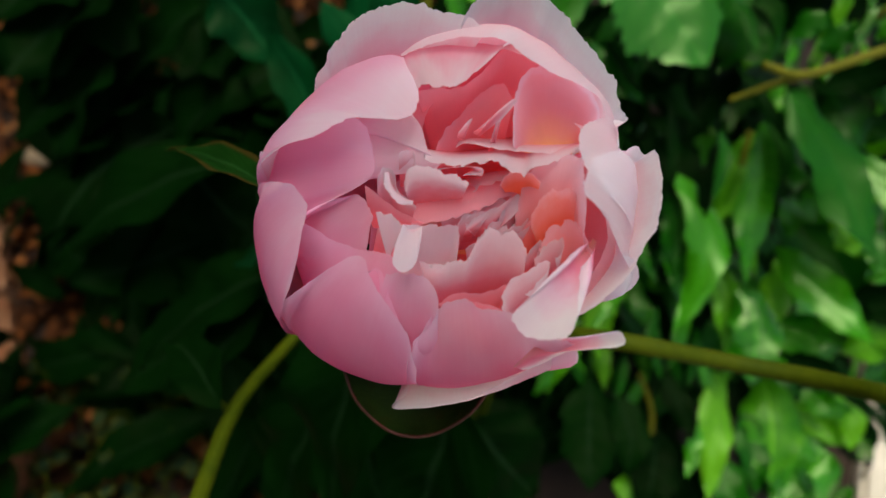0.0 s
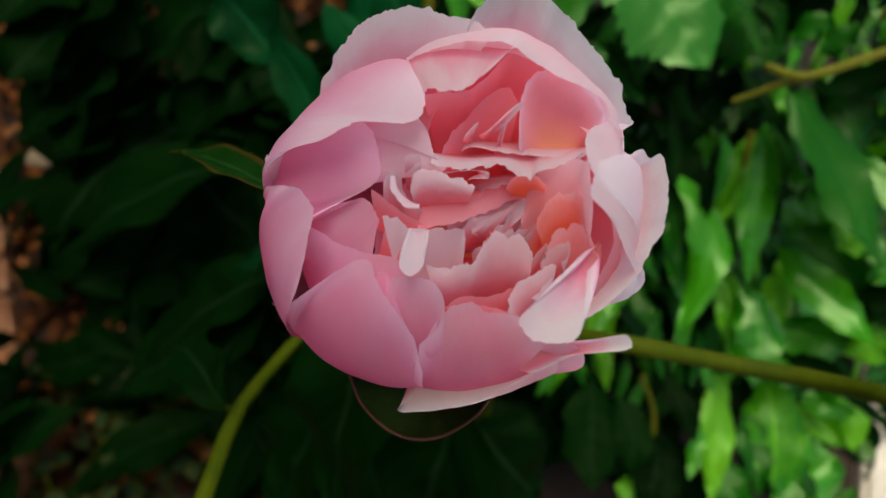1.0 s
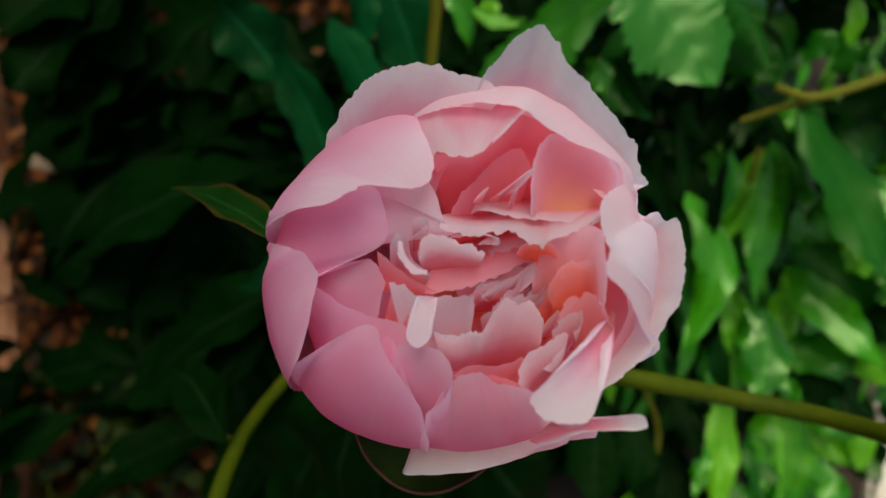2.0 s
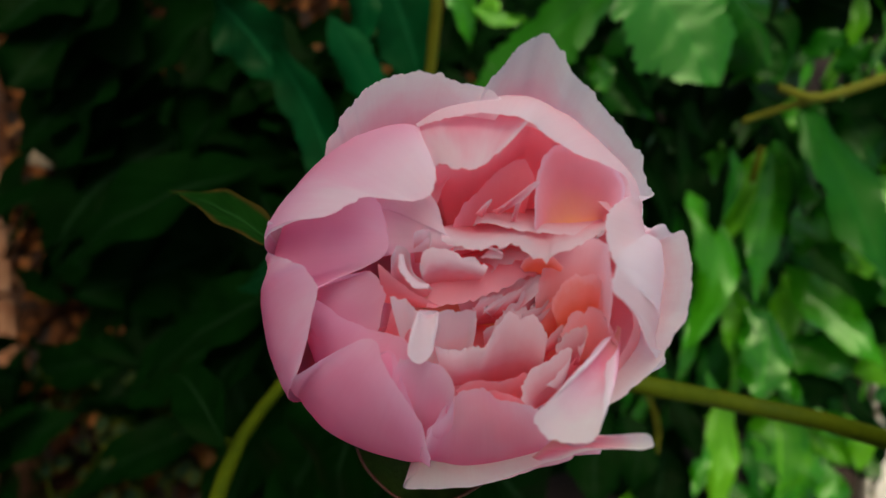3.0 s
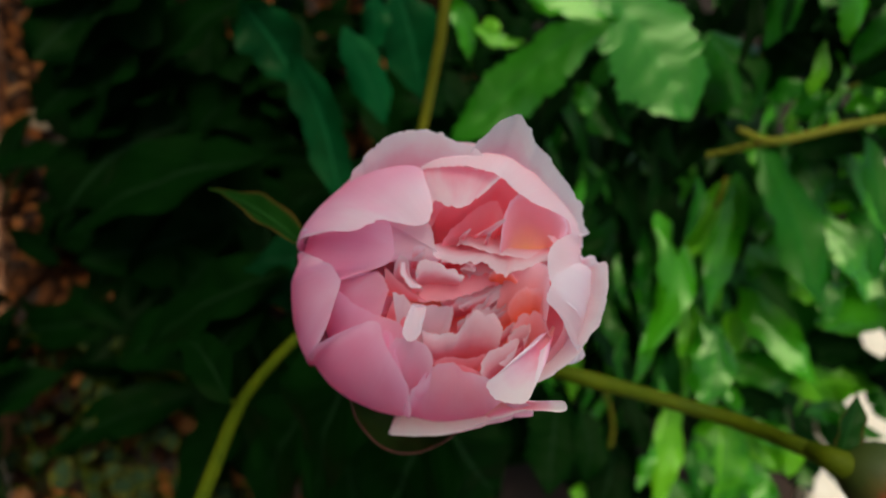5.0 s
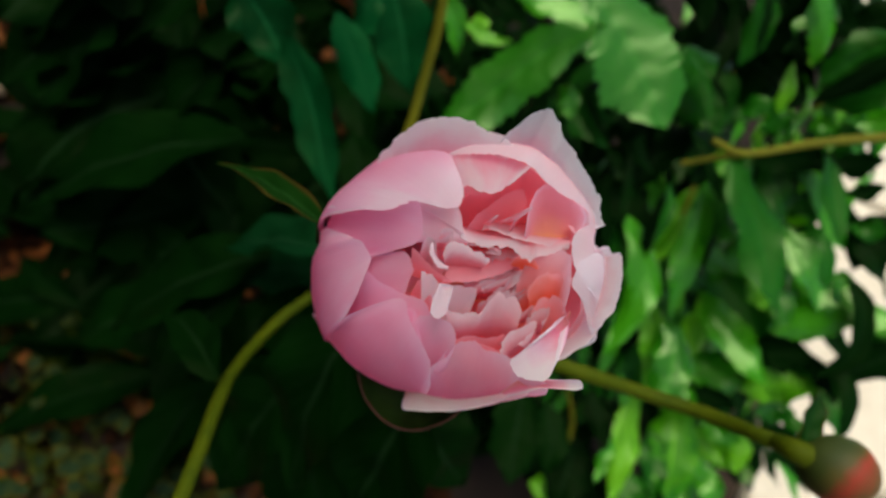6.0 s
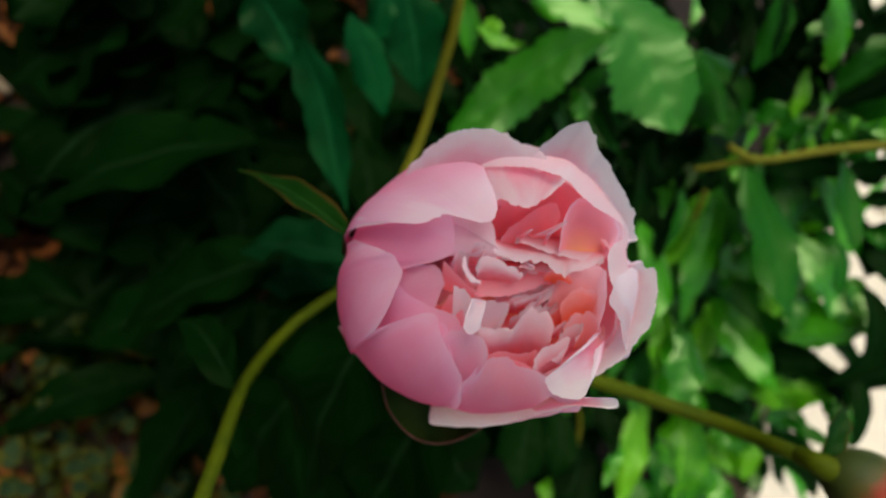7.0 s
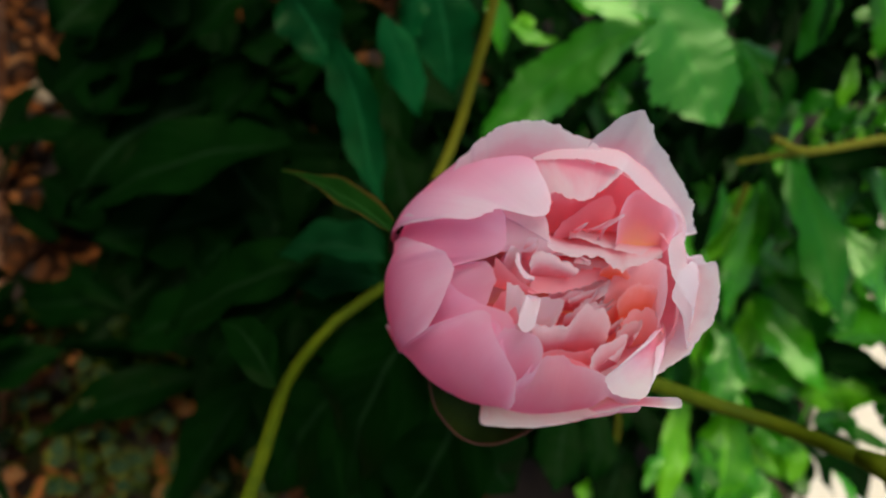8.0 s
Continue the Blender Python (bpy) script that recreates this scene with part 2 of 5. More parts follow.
PAVING = rough_material("pale_paving", [(0.2, (0.50, 0.43, 0.31)), (0.8, (0.70, 0.62, 0.47))], 9, 0.3)


# ---- builders ----
def mesh_of(name, verts, faces, uvs=None, smooth=True):
    me = bpy.data.meshes.new(name)
    me.from_pydata([tuple(v) for v in verts], [], faces)
    if uvs is not None:
        layer = me.uv_layers.new(name="UVMap")
        for loop in me.loops:
            layer.data[loop.index].uv = uvs[loop.vertex_index]
    for p in me.polygons:
        p.use_smooth = smooth
    return me


def part(name, me, material, parent, label=""):
    ob = new(name, me)
    me.materials.append(material)
    ob.parent = parent
    ob.matrix_parent_inverse = parent.matrix_world.inverted() if parent.type == "EMPTY" else Matrix()
    return tagged(ob, label=label)


def spline(points, n):
    """n points, evenly spaced, on a smooth curve through the given ones."""
    p = np.array(points, float)
    ext = np.vstack([2 * p[0] - p[1], p, 2 * p[-1] - p[-2]])
    fine = []
    for i in range(len(p) - 1):
        a, b, c, d = ext[i:i + 4]
        for t in np.linspace(0, 1, 24, endpoint=False):
            fine.append(0.5 * (2 * b + (c - a) * t + (2 * a - 5 * b + 4 * c - d) * t * t + (3 * b - a - 3 * c + d) * t ** 3))
    fine = np.array(fine + [p[-1]])
    s = np.concatenate([[0], np.cumsum(np.linalg.norm(np.diff(fine, axis=0), axis=1))])
    at = np.linspace(0, s[-1], n)
    return np.column_stack([np.interp(at, s, fine[:, k]) for k in range(3)])


def sheet(rows):
    """Vertices, faces and UVs of a grid of points, rows from base to rim."""
    nv, nu = rows.shape[:2]
    verts = rows.reshape(-1, 3)
    faces = [(j * nu + i, j * nu + i + 1, (j + 1) * nu + i + 1, (j + 1) * nu + i) for j in range(nv - 1) for i in range(nu - 1)]
    uvs = [(i / (nu - 1), j / (nv - 1)) for j in range(nv) for i in range(nu)]
    return verts, faces, uvs


def tube(points, r0, r1, sides=12, n=40):
    c = spline(points, n)
    verts, faces = [], []
    for i in range(n):
        d = Vector(c[min(i + 1, n - 1)] - c[max(i - 1, 0)]).normalized()
        a = d.orthogonal().normalized() if i == 0 else (a - d * a.dot(d)).normalized()
        b = d.cross(a)
        r = r0 + (r1 - r0) * i / (n - 1)
        r *= 1 + 0.03 * noise.noise(Vector(c[i]) * 60)
        verts += [Vector(c[i]) + (a * math.cos(k * 2 * math.pi / sides) + b * math.sin(k * 2 * math.pi / sides)) * r for k in range(sides)]
    for i in range(n - 1):
        faces += [(i * sides + k, i * sides + (k + 1) % sides, (i + 1) * sides + (k + 1) % sides, (i + 1) * sides + k) for k in range(sides)]
    faces += [tuple(range(sides))[::-1], tuple((n - 1) * sides + k for k in range(sides))]
    return mesh_of("stem", verts, faces)


def leaf_rows(base, tip, width, roll=0.0, fold=0.2, droop=0.12, seed=0, face=(-0.15, -0.35, 0.92), nu=11, nv=22, limp=1.0):
    base, tip = Vector(base), Vector(tip)
    axis = tip - base
    length = axis.length
    axis.normalize()
    face = Vector(face)
    n = (face - axis * face.dot(axis)).normalized()
    n = Matrix.Rotation(radians(roll), 3, axis) @ n
    side = axis.cross(n)
    rng = random.Random(seed)
    ph, wave = rng.uniform(0, 6), rng.uniform(0.6, 1.3)
    sweep, twist = rng.uniform(-0.06, 0.06) * limp, rng.uniform(-0.5, 0.5) * limp
    rows = np.zeros((nv, nu, 3))
    for j in range(nv):
        v = j / (nv - 1)
        shape = 1.02 * math.sin(math.pi * min(1, v ** 0.82)) ** 0.9 * (1 - 0.35 * v) * 1.2 + 0.01
        for i in range(nu):
            u = 2 * i / (nu - 1) - 1
            w = u * width / 2 * shape
            lobe = 1 + 0.06 * math.sin(v * 19 + ph + (2 if u > 0 else 0)) * abs(u)
            h = fold * abs(w) ** 0.9 * (width ** 0.1) - droop * length * (v - 0.45) ** 2 * 2.2
            h += 0.06 * limp * width * wave * math.sin(v * 11 + ph + u) * abs(u) + 0.02 * width * math.sin(v * 21 - 5 * abs(u) + ph)
            a = twist * (v - 0.4)
            p = base + axis * (v * length) + side * (w * lobe * math.cos(a) - h * math.sin(a) + sweep * length * math.sin(math.pi * v)) + n * (h * math.cos(a) + w * math.sin(a))
            rows[j, i] = p
    return rows


leaf_count = 0


def leaf(plant, base, tip, width, roll=0.0, fold=0.2, droop=0.12, material=None, name="leaf"):
    global leaf_count
    leaf_count += 1
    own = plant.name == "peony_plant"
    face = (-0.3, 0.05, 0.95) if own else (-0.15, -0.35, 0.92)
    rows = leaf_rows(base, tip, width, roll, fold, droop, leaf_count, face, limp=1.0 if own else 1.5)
    return part(name, mesh_of(name, *sheet(rows)), material or (SHADOW_LEAF if own else LIT_LEAF), plant)


def blade_rows(path, width, roll=0.0, fold=0.25, seed=0, teeth=0.0, nu=13, nv=36, face=(-0.12, -0.45, 0.85)):
    """A drooping, wavy lance-shaped leaflet along a curved midrib."""
    rng = random.Random(seed)
    nv = 84 if teeth else nv
    line = spline(path, nv)
    length = float(np.sum(np.linalg.norm(np.diff(line, axis=0), axis=1)))
    ph, slow, twist = rng.uniform(0, 6.3), rng.uniform(4, 7), rng.uniform(-1.9, 1.9)
    wave, curl = rng.uniform(0.05, 0.14), rng.uniform(-0.2, 0.9)
    broad = rng.uniform(0.65, 0.95)
    rows = np.zeros((nv, nu, 3))
    top = (broad / (broad + 1.05)) ** broad * (1.05 / (broad + 1.05)) ** 1.05
    if teeth:
        broad, twist, wave, curl = 0.85, 0.2, 0.05, 0.4
        top = (0.85 / 1.6) ** 0.85 * (0.75 / 1.6) ** 0.75
    for j in range(nv):
        v = j / (nv - 1)
        t = Vector(line[min(j + 1, nv - 1)] - line[max(j - 1, 0)]).normalized()
        n = Vector(face)
        n = Matrix.Rotation(radians(roll) + twist * (v - 0.45), 3, t) @ (n - t * n.dot(t)).normalized()
        side = t.cross(n)
        half = width / 2 * (v ** broad * (1 - v) ** (0.75 if teeth else 1.05) / top * 0.97 + 0.03 * (1 - v))
        for i in range(nu):
            u = 2 * i / (nu - 1) - 1
            way = ph + (2.1 if u > 0 else 0.0)
            w = half * u * (1 + 0.10 * math.sin(v * 15 + way) * abs(u) + 0.05 * math.sin(v * 37 + 2 * way) * abs(u) + teeth * abs(u) * ((v * 13 + (0.5 if u > 0 else 0)) % 1.0))
            h = fold * abs(w) - curl * w * w / max(width, 1e-4) + wave * width * math.sin(v * slow * 2 + way) * u * u
            h += 0.006 * width * math.sin(v * 40 - 6 * abs(u)) * (1 - abs(u))
            rows[j, i] = Vector(line[j]) + side * w + n * h
    return rows


def blade(owner, path, width, material, roll=0.0, teeth=0.0, fold=0.18):
    global leaf_count
    leaf_count += 1
    return part("leaf", mesh_of("leaf", *sheet(blade_rows(path, width, roll, fold, leaf_count, teeth))), material, owner)


# ---- ground ----
SHADE_WALL = rough_material("shade_wall", [(0.2, (0.03, 0.022, 0.016)), (0.8, (0.07, 0.05, 0.035))], 6, 0.4)


def wall_box(name, x0, x1, y0, y1, z1, label):
    bm = bmesh.new()
    bmesh.ops.create_cube(bm, size=1.0, matrix=Matrix.Translation(((x0 + x1) / 2, (y0 + y1) / 2, z1 / 2 - 0.05)) @ Matrix.Diagonal((x1 - x0, y1 - y0, z1 + 0.1, 1)))
    me = bpy.data.meshes.new(name)
    bm.to_mesh(me)
    me.materials.append(SHADE_WALL)
    return tagged(new(name, me), label, "wall", kind="structure")


# Unseen walls, added to block sky light and reflections on the left.
wall_box("wall_west", -1.95, -1.75, -3.0, 2.9, 8.0, "unseen dark wall added to keep light off the left leaves")
wall_box("wall_north", -1.75, 0.2, 2.7, 2.9, 8.0, "unseen dark wall added to keep light off the left leaves")

def ground_sheet():
    size = [-400, -60, -12, -4] + [x * 0.12 for x in range(-20, 29)] + [5, 12, 60, 400]
    n = len(size)
    verts = [(x, y + 0.6, 0.018 * noise.noise(Vector((x * 3, y * 3, 0))) - 0.02 if abs(x) < 4 and abs(y) < 4 else -0.03) for y in size for x in size]
    faces = [(j * n + i, j * n + i + 1, (j + 1) * n + i + 1, (j + 1) * n + i) for j in range(n - 1) for i in range(n - 1)]
    ob = new("ground", mesh_of("ground", verts, faces))
    ob.data.materials.append(SOIL)
    return tagged(ob, "dark brown garden soil under the bark mulch", "ground", kind="structure")


ground_sheet()


def chip_block(rng):
    s = Vector((rng.uniform(0.010, 0.032), rng.uniform(0.007, 0.018), rng.uniform(0.004, 0.011)))
    return [Vector((sx * s.x * rng.uniform(0.6, 1), sy * s.y * rng.uniform(0.5, 1), sz * s.z * rng.uniform(0.5, 1)))
            for sx, sy, sz in ((-1, -1, -1), (1, -1, -1), (1, 1, -1), (-1, 1, -1), (-1, -1, 1), (1, -1, 1), (1, 1, 1), (-1, 1, 1))]


CHIP_FACES = ((0, 3, 2, 1), (4, 5, 6, 7), (0, 1, 5, 4), (1, 2, 6, 5), (2, 3, 7, 6), (3, 0, 4, 7))


def chips(count, x0, x1, y0, y1, seed):
    """Loose bark chips: uneven, wedge-like blocks lying on the soil; those at the open edge are single pieces."""
    rng = random.Random(seed)
    verts, faces, single = [], [], []
    for _ in range(count):
        c = Vector((rng.uniform(x0, x1), rng.uniform(y0, y1), rng.uniform(-0.015, 0.012)))
        turn = Euler((rng.uniform(-0.5, 0.5), rng.uniform(-0.5, 0.5), rng.uniform(0, 6.3)))
        block = chip_block(rng)
        if c.x > 0.14:
            continue
        if -0.74 < c.x < -0.40 and 0.12 < c.y < 0.62 and len(single) < 290:
            single.append((c, turn))
            continue
        k, m = len(verts), turn.to_matrix()
        verts += [c + m @ q for q in block]
        faces += [tuple(k + a for a in f) for f in CHIP_FACES]
    ob = new("bark_mulch", mesh_of("bark_mulch", verts, faces, smooth=False))
    ob.data.materials.append(MULCH)
    tagged(ob, "red-brown bark chips strewn over the flower bed", "mulch", kind="stuff")
    kinds = []
    for _ in range(9):
        me = mesh_of("chip", chip_block(rng), CHIP_FACES, smooth=False)
        me.materials.append(CHIP)
        kinds.append(me)
    for k, (c, turn) in enumerate(single):
        piece = new("chip", kinds[k % 9])
        piece.parent = ob
        piece.matrix_basis = Matrix.Translation(c) @ turn.to_matrix().to_4x4()
    return ob


chips(12000, -1.7, 1.6, -0.2, 2.6, 4)


def slab_mesh(w, d, h, seed):
    bm = bmesh.new()
    bmesh.ops.create_cube(bm, size=1.0, matrix=Matrix.Diagonal((w, d, h, 1)))
    bmesh.ops.bevel(bm, geom=bm.edges[:], offset=0.008, segments=2, affect="EDGES")
    rng = random.Random(seed)
    for v in bm.verts:
        v.co += Vector((rng.uniform(-1, 1), rng.uniform(-1, 1), rng.uniform(-1, 1))) * 0.0015
    me = bpy.data.meshes.new("slab")
    bm.to_mesh(me)
    return me


pavement = tagged(new("pavement"), "pale cream stone paving beside the flower bed", "paving", kind="structure")
EDGE = Matrix.Translation((0.66, 0.18, 0.0)) @ pose(0, 0, 0, 0, 0, -25.8)
pavement.matrix_basis = EDGE
slab_a = slab_mesh(0.395, 0.395, 0.06, 1)
slab_a.materials.append(PAVING)
for ix in range(9):
    for iy in range(16):
        slab = new("slab", slab_a)
        slab.parent = pavement
        slab.location = (0.20 + ix * 0.405, -1.6 + iy * 0.405 + (0.2 if ix % 2 else 0), -0.012 + 0.003 * math.sin(ix * 5 + iy * 3))

# ---- peony plant ----
BASE = Vector((0.02, 0.27, 0.0))
plant = new("peony_plant")
plant.location = BASE
plant.matrix_world = Matrix.Translation(BASE)
tagged(plant, "garden peony with a half-open pink double flower", "flower plant")

FLOWER = Matrix.Translation((0.0, 0.088, 0.905)) @ pose(0, 0, 0, 35.0)
flower = part("flower", mesh_of("flower", *sheet(np.array([[(0.0105 * math.sin(a) * math.cos(b), -0.012 + 0.0105 * math.sin(a) * math.sin(b), -0.049 - 0.008 * math.cos(a)) for b in np.linspace(0, 2 * math.pi, 25)] for a in np.linspace(0.02, 2.9, 14)]))), SEPAL, plant, "half-open pink peony flower with crowded inner petals")
flower.matrix_parent_inverse = Matrix()
flower.matrix_basis = Matrix.Translation(-BASE) @ FLOWER
CORE = np.array((0.0, 3.0, -10.0))
FOOT = np.array((0.0, -12.0, -41.0))
petal_count = 0


def finish_petal(rows, material, ruffle):
    """Rows of points in millimetres become one petal with a slightly torn, wavy rim."""
    global petal_count
    petal_count += 1
    nv, nu = rows.shape[:2]
    for j in range(nv):
        v = j / (nv - 1)
        for i in range(nu):
            p = Vector(rows[j, i])
            w = max(0.0, (v - 0.55) / 0.45) ** 2
            f = noise.noise(p * 0.16 + Vector((petal_count * 7.1, 0, 0))) * 1.3 * v
            g = (noise.noise(p * 0.55 + Vector((0, petal_count * 3.7, 0))) * 1.0 + noise.noise(p * 1.3) * 0.5 + noise.noise(p * 2.7) * 0.55) * w * ruffle * 2.0
            d = Vector(rows[j, i] - rows[max(0, j - 1), i]).normalized() if j else Vector((0, 0, 0))
            rows[j, i] += np.array(d * g) + np.array(p - Vector(CORE)) / 48.0 * f * 0.35
    me = mesh_of("petal", *sheet(rows / 1000.0))
    ob = part("petal", me, material, flower)
    return ob


def shell_petal(material, r0, belly, ruffle, rim, follow=0.0, tuck=0.0, lean=0.0, swell=0.0):
    """A petal that wraps the flower's round body from its foot up to its rim."""
    nu, nv = 73, 26
    r = spline(rim, nu) - CORE
    foot = FOOT / np.linalg.norm(FOOT)
    rows = np.zeros((nv, nu, 3))
    for i in range(nu):
        length = np.linalg.norm(r[i])
        way = r[i] / length
        angle = math.acos(max(-1, min(1, float(way @ foot))))
        for j in range(nv):
            v = j / (nv - 1)
            d = (math.sin((1 - v) * angle) * foot + math.sin(v * angle) * way) / math.sin(angle)
            s = max(0.0, (v - 0.6) / 0.4)
            body = r0 + follow * (length - r0)
            body += lean * (1 - 2 * i / (nu - 1))
            body -= tuck * max(0.0, (i / (nu - 1) - 0.72) / 0.28) ** 2
            rad = body + (belly + swell * math.sin(math.pi * i / (nu - 1)) ** 0.6) * math.sin(math.pi * v) + (length - body) * s * s * (3 - 2 * s)
            rows[j, i] = CORE + d * (rad if v > 0.12 else rad - 4 * (1 - v / 0.12))
    return finish_petal(rows, material, ruffle)


def sepal(r0, belly, ruffle, rim):
    """A green sepal that cups the flower from below, with a red edge."""
    ob = shell_petal(SEPAL, r0, belly, ruffle, rim)
    ob.name = "sepal"
    tagged(ob, label="green sepal with a dark red edge")
    if belly == 0:
        return ob
    edge = part("red_edge", tube([Vector(ob.data.vertices[25 * 73 + i].co) for i in range(0, 73, 8)], 0.00045, 0.00045, 8, 40), RED_EDGE, flower, "dark red sepal edge")
    return edge


def inner_petal(material, base, bow, ruffle, rim, nu=47, nv=16):
    """A small petal of the crowded heart, from a base line to its rim."""
    r = spline(rim, nu)
    foot_line = spline(base, nu)
    bow = np.array(bow, float)
    rows = np.zeros((nv, nu, 3))
    for i in range(nu):
        b = foot_line[i]
        for j in range(nv):
            v = j / (nv - 1)
            rows[j, i] = b + (r[i] - b) * v + bow * math.sin(math.pi * v)
    return finish_petal(rows, material, ruffle)


inner_petal(PETAL_PALE, [(-27.0, 14.0, -6.0), (0.0, 20.0, 0.0)], (-1.0, 2.0, 3.0), 0.35, [(-32.6, 29.5, -2.0), (-31.7, 33.0, 1.0), (-30.6, 36.2, 3.0), (-28.0, 38.1, 5.0), (-27.0, 40.8, 7.0), (-23.9, 43.1, 9.0), (-22.9, 44.4, 10.0), (-19.1, 46.6, 12.0), (-14.0, 48.2, 14.0), (-8.7, 48.3, 15.6), (-4.1, 47.7, 16.7), (-0.0, 45.9, 17.5), (3.5, 44.9, 18.2), (6.3, 43.6, 19.0), (9.2, 40.5, 19.4)], 97, 30)  # back_left
inner_petal(PETAL_PALE, [(-4.0, 22.0, -3.0), (30.0, 10.0, -8.0)], (1.0, 2.0, 2.0), 0.35, [(3.4, 39.5, 18.0), (4.7, 44.0, 19.4), (8.8, 48.7, 21.4), (11.5, 51.5, 23.0), (14.0, 52.6, 24.0), (16.4, 53.5, 24.4), (18.2, 52.0, 24.0), (20.0, 50.0, 23.4), (20.8, 48.2, 23.0), (22.4, 45.8, 22.4), (24.3, 44.6, 21.4), (26.2, 43.6, 20.8), (28.7, 40.3, 19.8), (31.8, 37.2, 18.6), (35.7, 33.7, 17.2), (37.9, 31.0, 16.2), (39.2, 26.9, 14.8), (39.7, 25.1, 14.1), (41.7, 23.5, 13.1), (41.5, 22.8, 13.1), (38.4, 22.8, 14.1)], 97, 30)  # back_right
shell_petal(PETAL_PEARL, 46, 0, .3, [(-9.2, 37.2, 13.5), (-4.0, 38.0, 18.4), (4.9, 38.0, 23.4), (10.9, 36.3, 27.3), (15.8, 32.9, 28.3), (21.7, 29.8, 27.2), (28.1, 27.9, 24.2), (33.3, 25.7, 20.1), (36.4, 21.7, 16.1)])  # back_fold
shell_petal(PETAL_BLUSH, 51, 0, .4, [(-43.4, 17.4, 6.0), (-41.1, 16.1, 9.5), (-38.5, 15.5, 13.8), (-33.2, 16.9, 18.6), (-26.2, 17.4, 23.7), (-21.9, 19.6, 24.4), (-19.2, 21.3, 23.4), (-12.6, 20.6, 25.1), (-8.0, 20.4, 25.6), (-6.0, 21.9, 25.6), (-5.2, 24.9, 23.9), (-5.3, 29.9, 19.4), (-5.9, 33.5, 15.4), (-7.8, 36.7, 11.5), (-10.9, 37.8, 8.5)], 0.9, swell=4.5)  # upper_left
shell_petal(PETAL_DIP, 43, 0, .5, [(-6.8, 25.8, 18.4), (-4.5, 28.0, 23.4), (-1.0, 26.4, 27.4), (2.9, 26.5, 28.8), (6.6, 29.2, 28.3), (9.5, 32.0, 27.3), (12.8, 35.7, 25.8), (15.6, 38.5, 22.3)])  # back_hang
shell_petal(PETAL_SOFT, 46.5, 0, .2, [(-19.4, 23.1, 17.4), (-16.5, 19.9, 18.4), (-15.3, 15.7, 17.9), (-14.9, 12.7, 17.3), (-16.2, 9.3, 16.3), (-19.6, 7.3, 14.8), (-24.9, 5.1, 13.4), (-30.3, 2.8, 11.9), (-36.2, 0.0, 6.4)])  # left_upper
shell_petal(PETAL_BLUSH, 33, 0, .3, [(-14.6, 23.5, 15.4), (-8.2, 22.9, 19.4), (-5.2, 20.9, 20.8), (-3.6, 16.6, 21.3), (-2.6, 13.9, 21.3), (-0.9, 12.5, 20.8), (-2.1, 10.9, 17.3)])  # left_inner
shell_petal(PETAL_OUTER, 47.2, 3.2, .25, [(-44.5, 9.9, 3.7), (-35.0, 8.4, 18.5), (-31.5, 7.0, 20.4), (-29.3, 4.1, 21.2), (-28.9, 2.5, 21.3), (-30.1, -3.1, 21.0), (-32.1, -10.5, 18.8), (-34.1, -15.5, 16.2), (-36.5, -17.5, 12.0)], 0.0, 0.0, -3.0)  # left_outer
shell_petal(PETAL_SOFT, 40, 0, .2, [(-30.2, 4.1, 9.4), (-22.5, 5.6, 12.3), (-19.2, 6.1, 13.3), (-16.9, 4.1, 14.3), (-15.8, 0.9, 14.3), (-16.7, -2.9, 13.8), (-17.5, -6.7, 13.2), (-19.9, -9.4, 12.2)])  # left_small
shell_petal(PETAL_SOFT, 42, 0, .2, [(-34.4, 0.8, 8.4), (-30.0, -1.1, 10.3), (-25.0, -4.1, 12.8), (-18.3, -6.2, 15.2), (-13.0, -6.9, 18.2), (-10.2, -8.7, 19.2), (-8.6, -12.9, 19.1)])  # left_wedge
shell_petal(PETAL_OUTER, 47.6, 3.2, .25, [(-46.0, -19.1, -7.0), (-43.2, -19.6, -2.0), (-39.6, -19.0, 4.0), (-35.2, -16.8, 10.0), (-29.6, -13.1, 12.5), (-24.4, -9.9, 15.8), (-19.2, -7.6, 18.2), (-16.9, -8.4, 19.2), (-15.5, -12.2, 19.7), (-12.5, -17.2, 20.6), (-9.6, -21.2, 21.4), (-7.4, -24.4, 21.6), (-6.6, -29.0, 20.0), (-5.8, -32.6, 17.5)], 0.0, 1.5, 6.5)  # low_left
shell_petal(PETAL_SOFT, 40, 0, .2, [(-17.6, -11.6, 15.2), (-14.6, -10.4, 16.7), (-12.7, -12.4, 17.7), (-11.4, -17.3, 18.1), (-8.7, -23.8, 18.1), (-7.2, -28.4, 15.0)])  # low_strip
shell_petal(PETAL_OUTER, 39, 0, .3, [(-12.3, -11.7, 19.2), (-7.9, -11.1, 22.1), (-3.7, -12.1, 23.1), (-1.4, -15.1, 23.1), (-1.1, -18.6, 22.1), (-3.1, -22.8, 21.0), (-6.5, -26.2, 19.0)])  # low_mid
shell_petal(PETAL_OUTER, 45.2, 0, .4, [(-7.8, -30.4, 18.0), (-5.0, -25.0, 19.0), (-2.2, -20.3, 19.3), (0.7, -17.5, 21.6), (4.5, -16.6, 23.0), (7.1, -18.2, 24.0), (11.3, -18.5, 25.5), (14.6, -19.2, 26.5), (17.8, -21.2, 27.9), (21.5, -23.8, 28.9), (26.8, -25.4, 27.8)])  # bottom
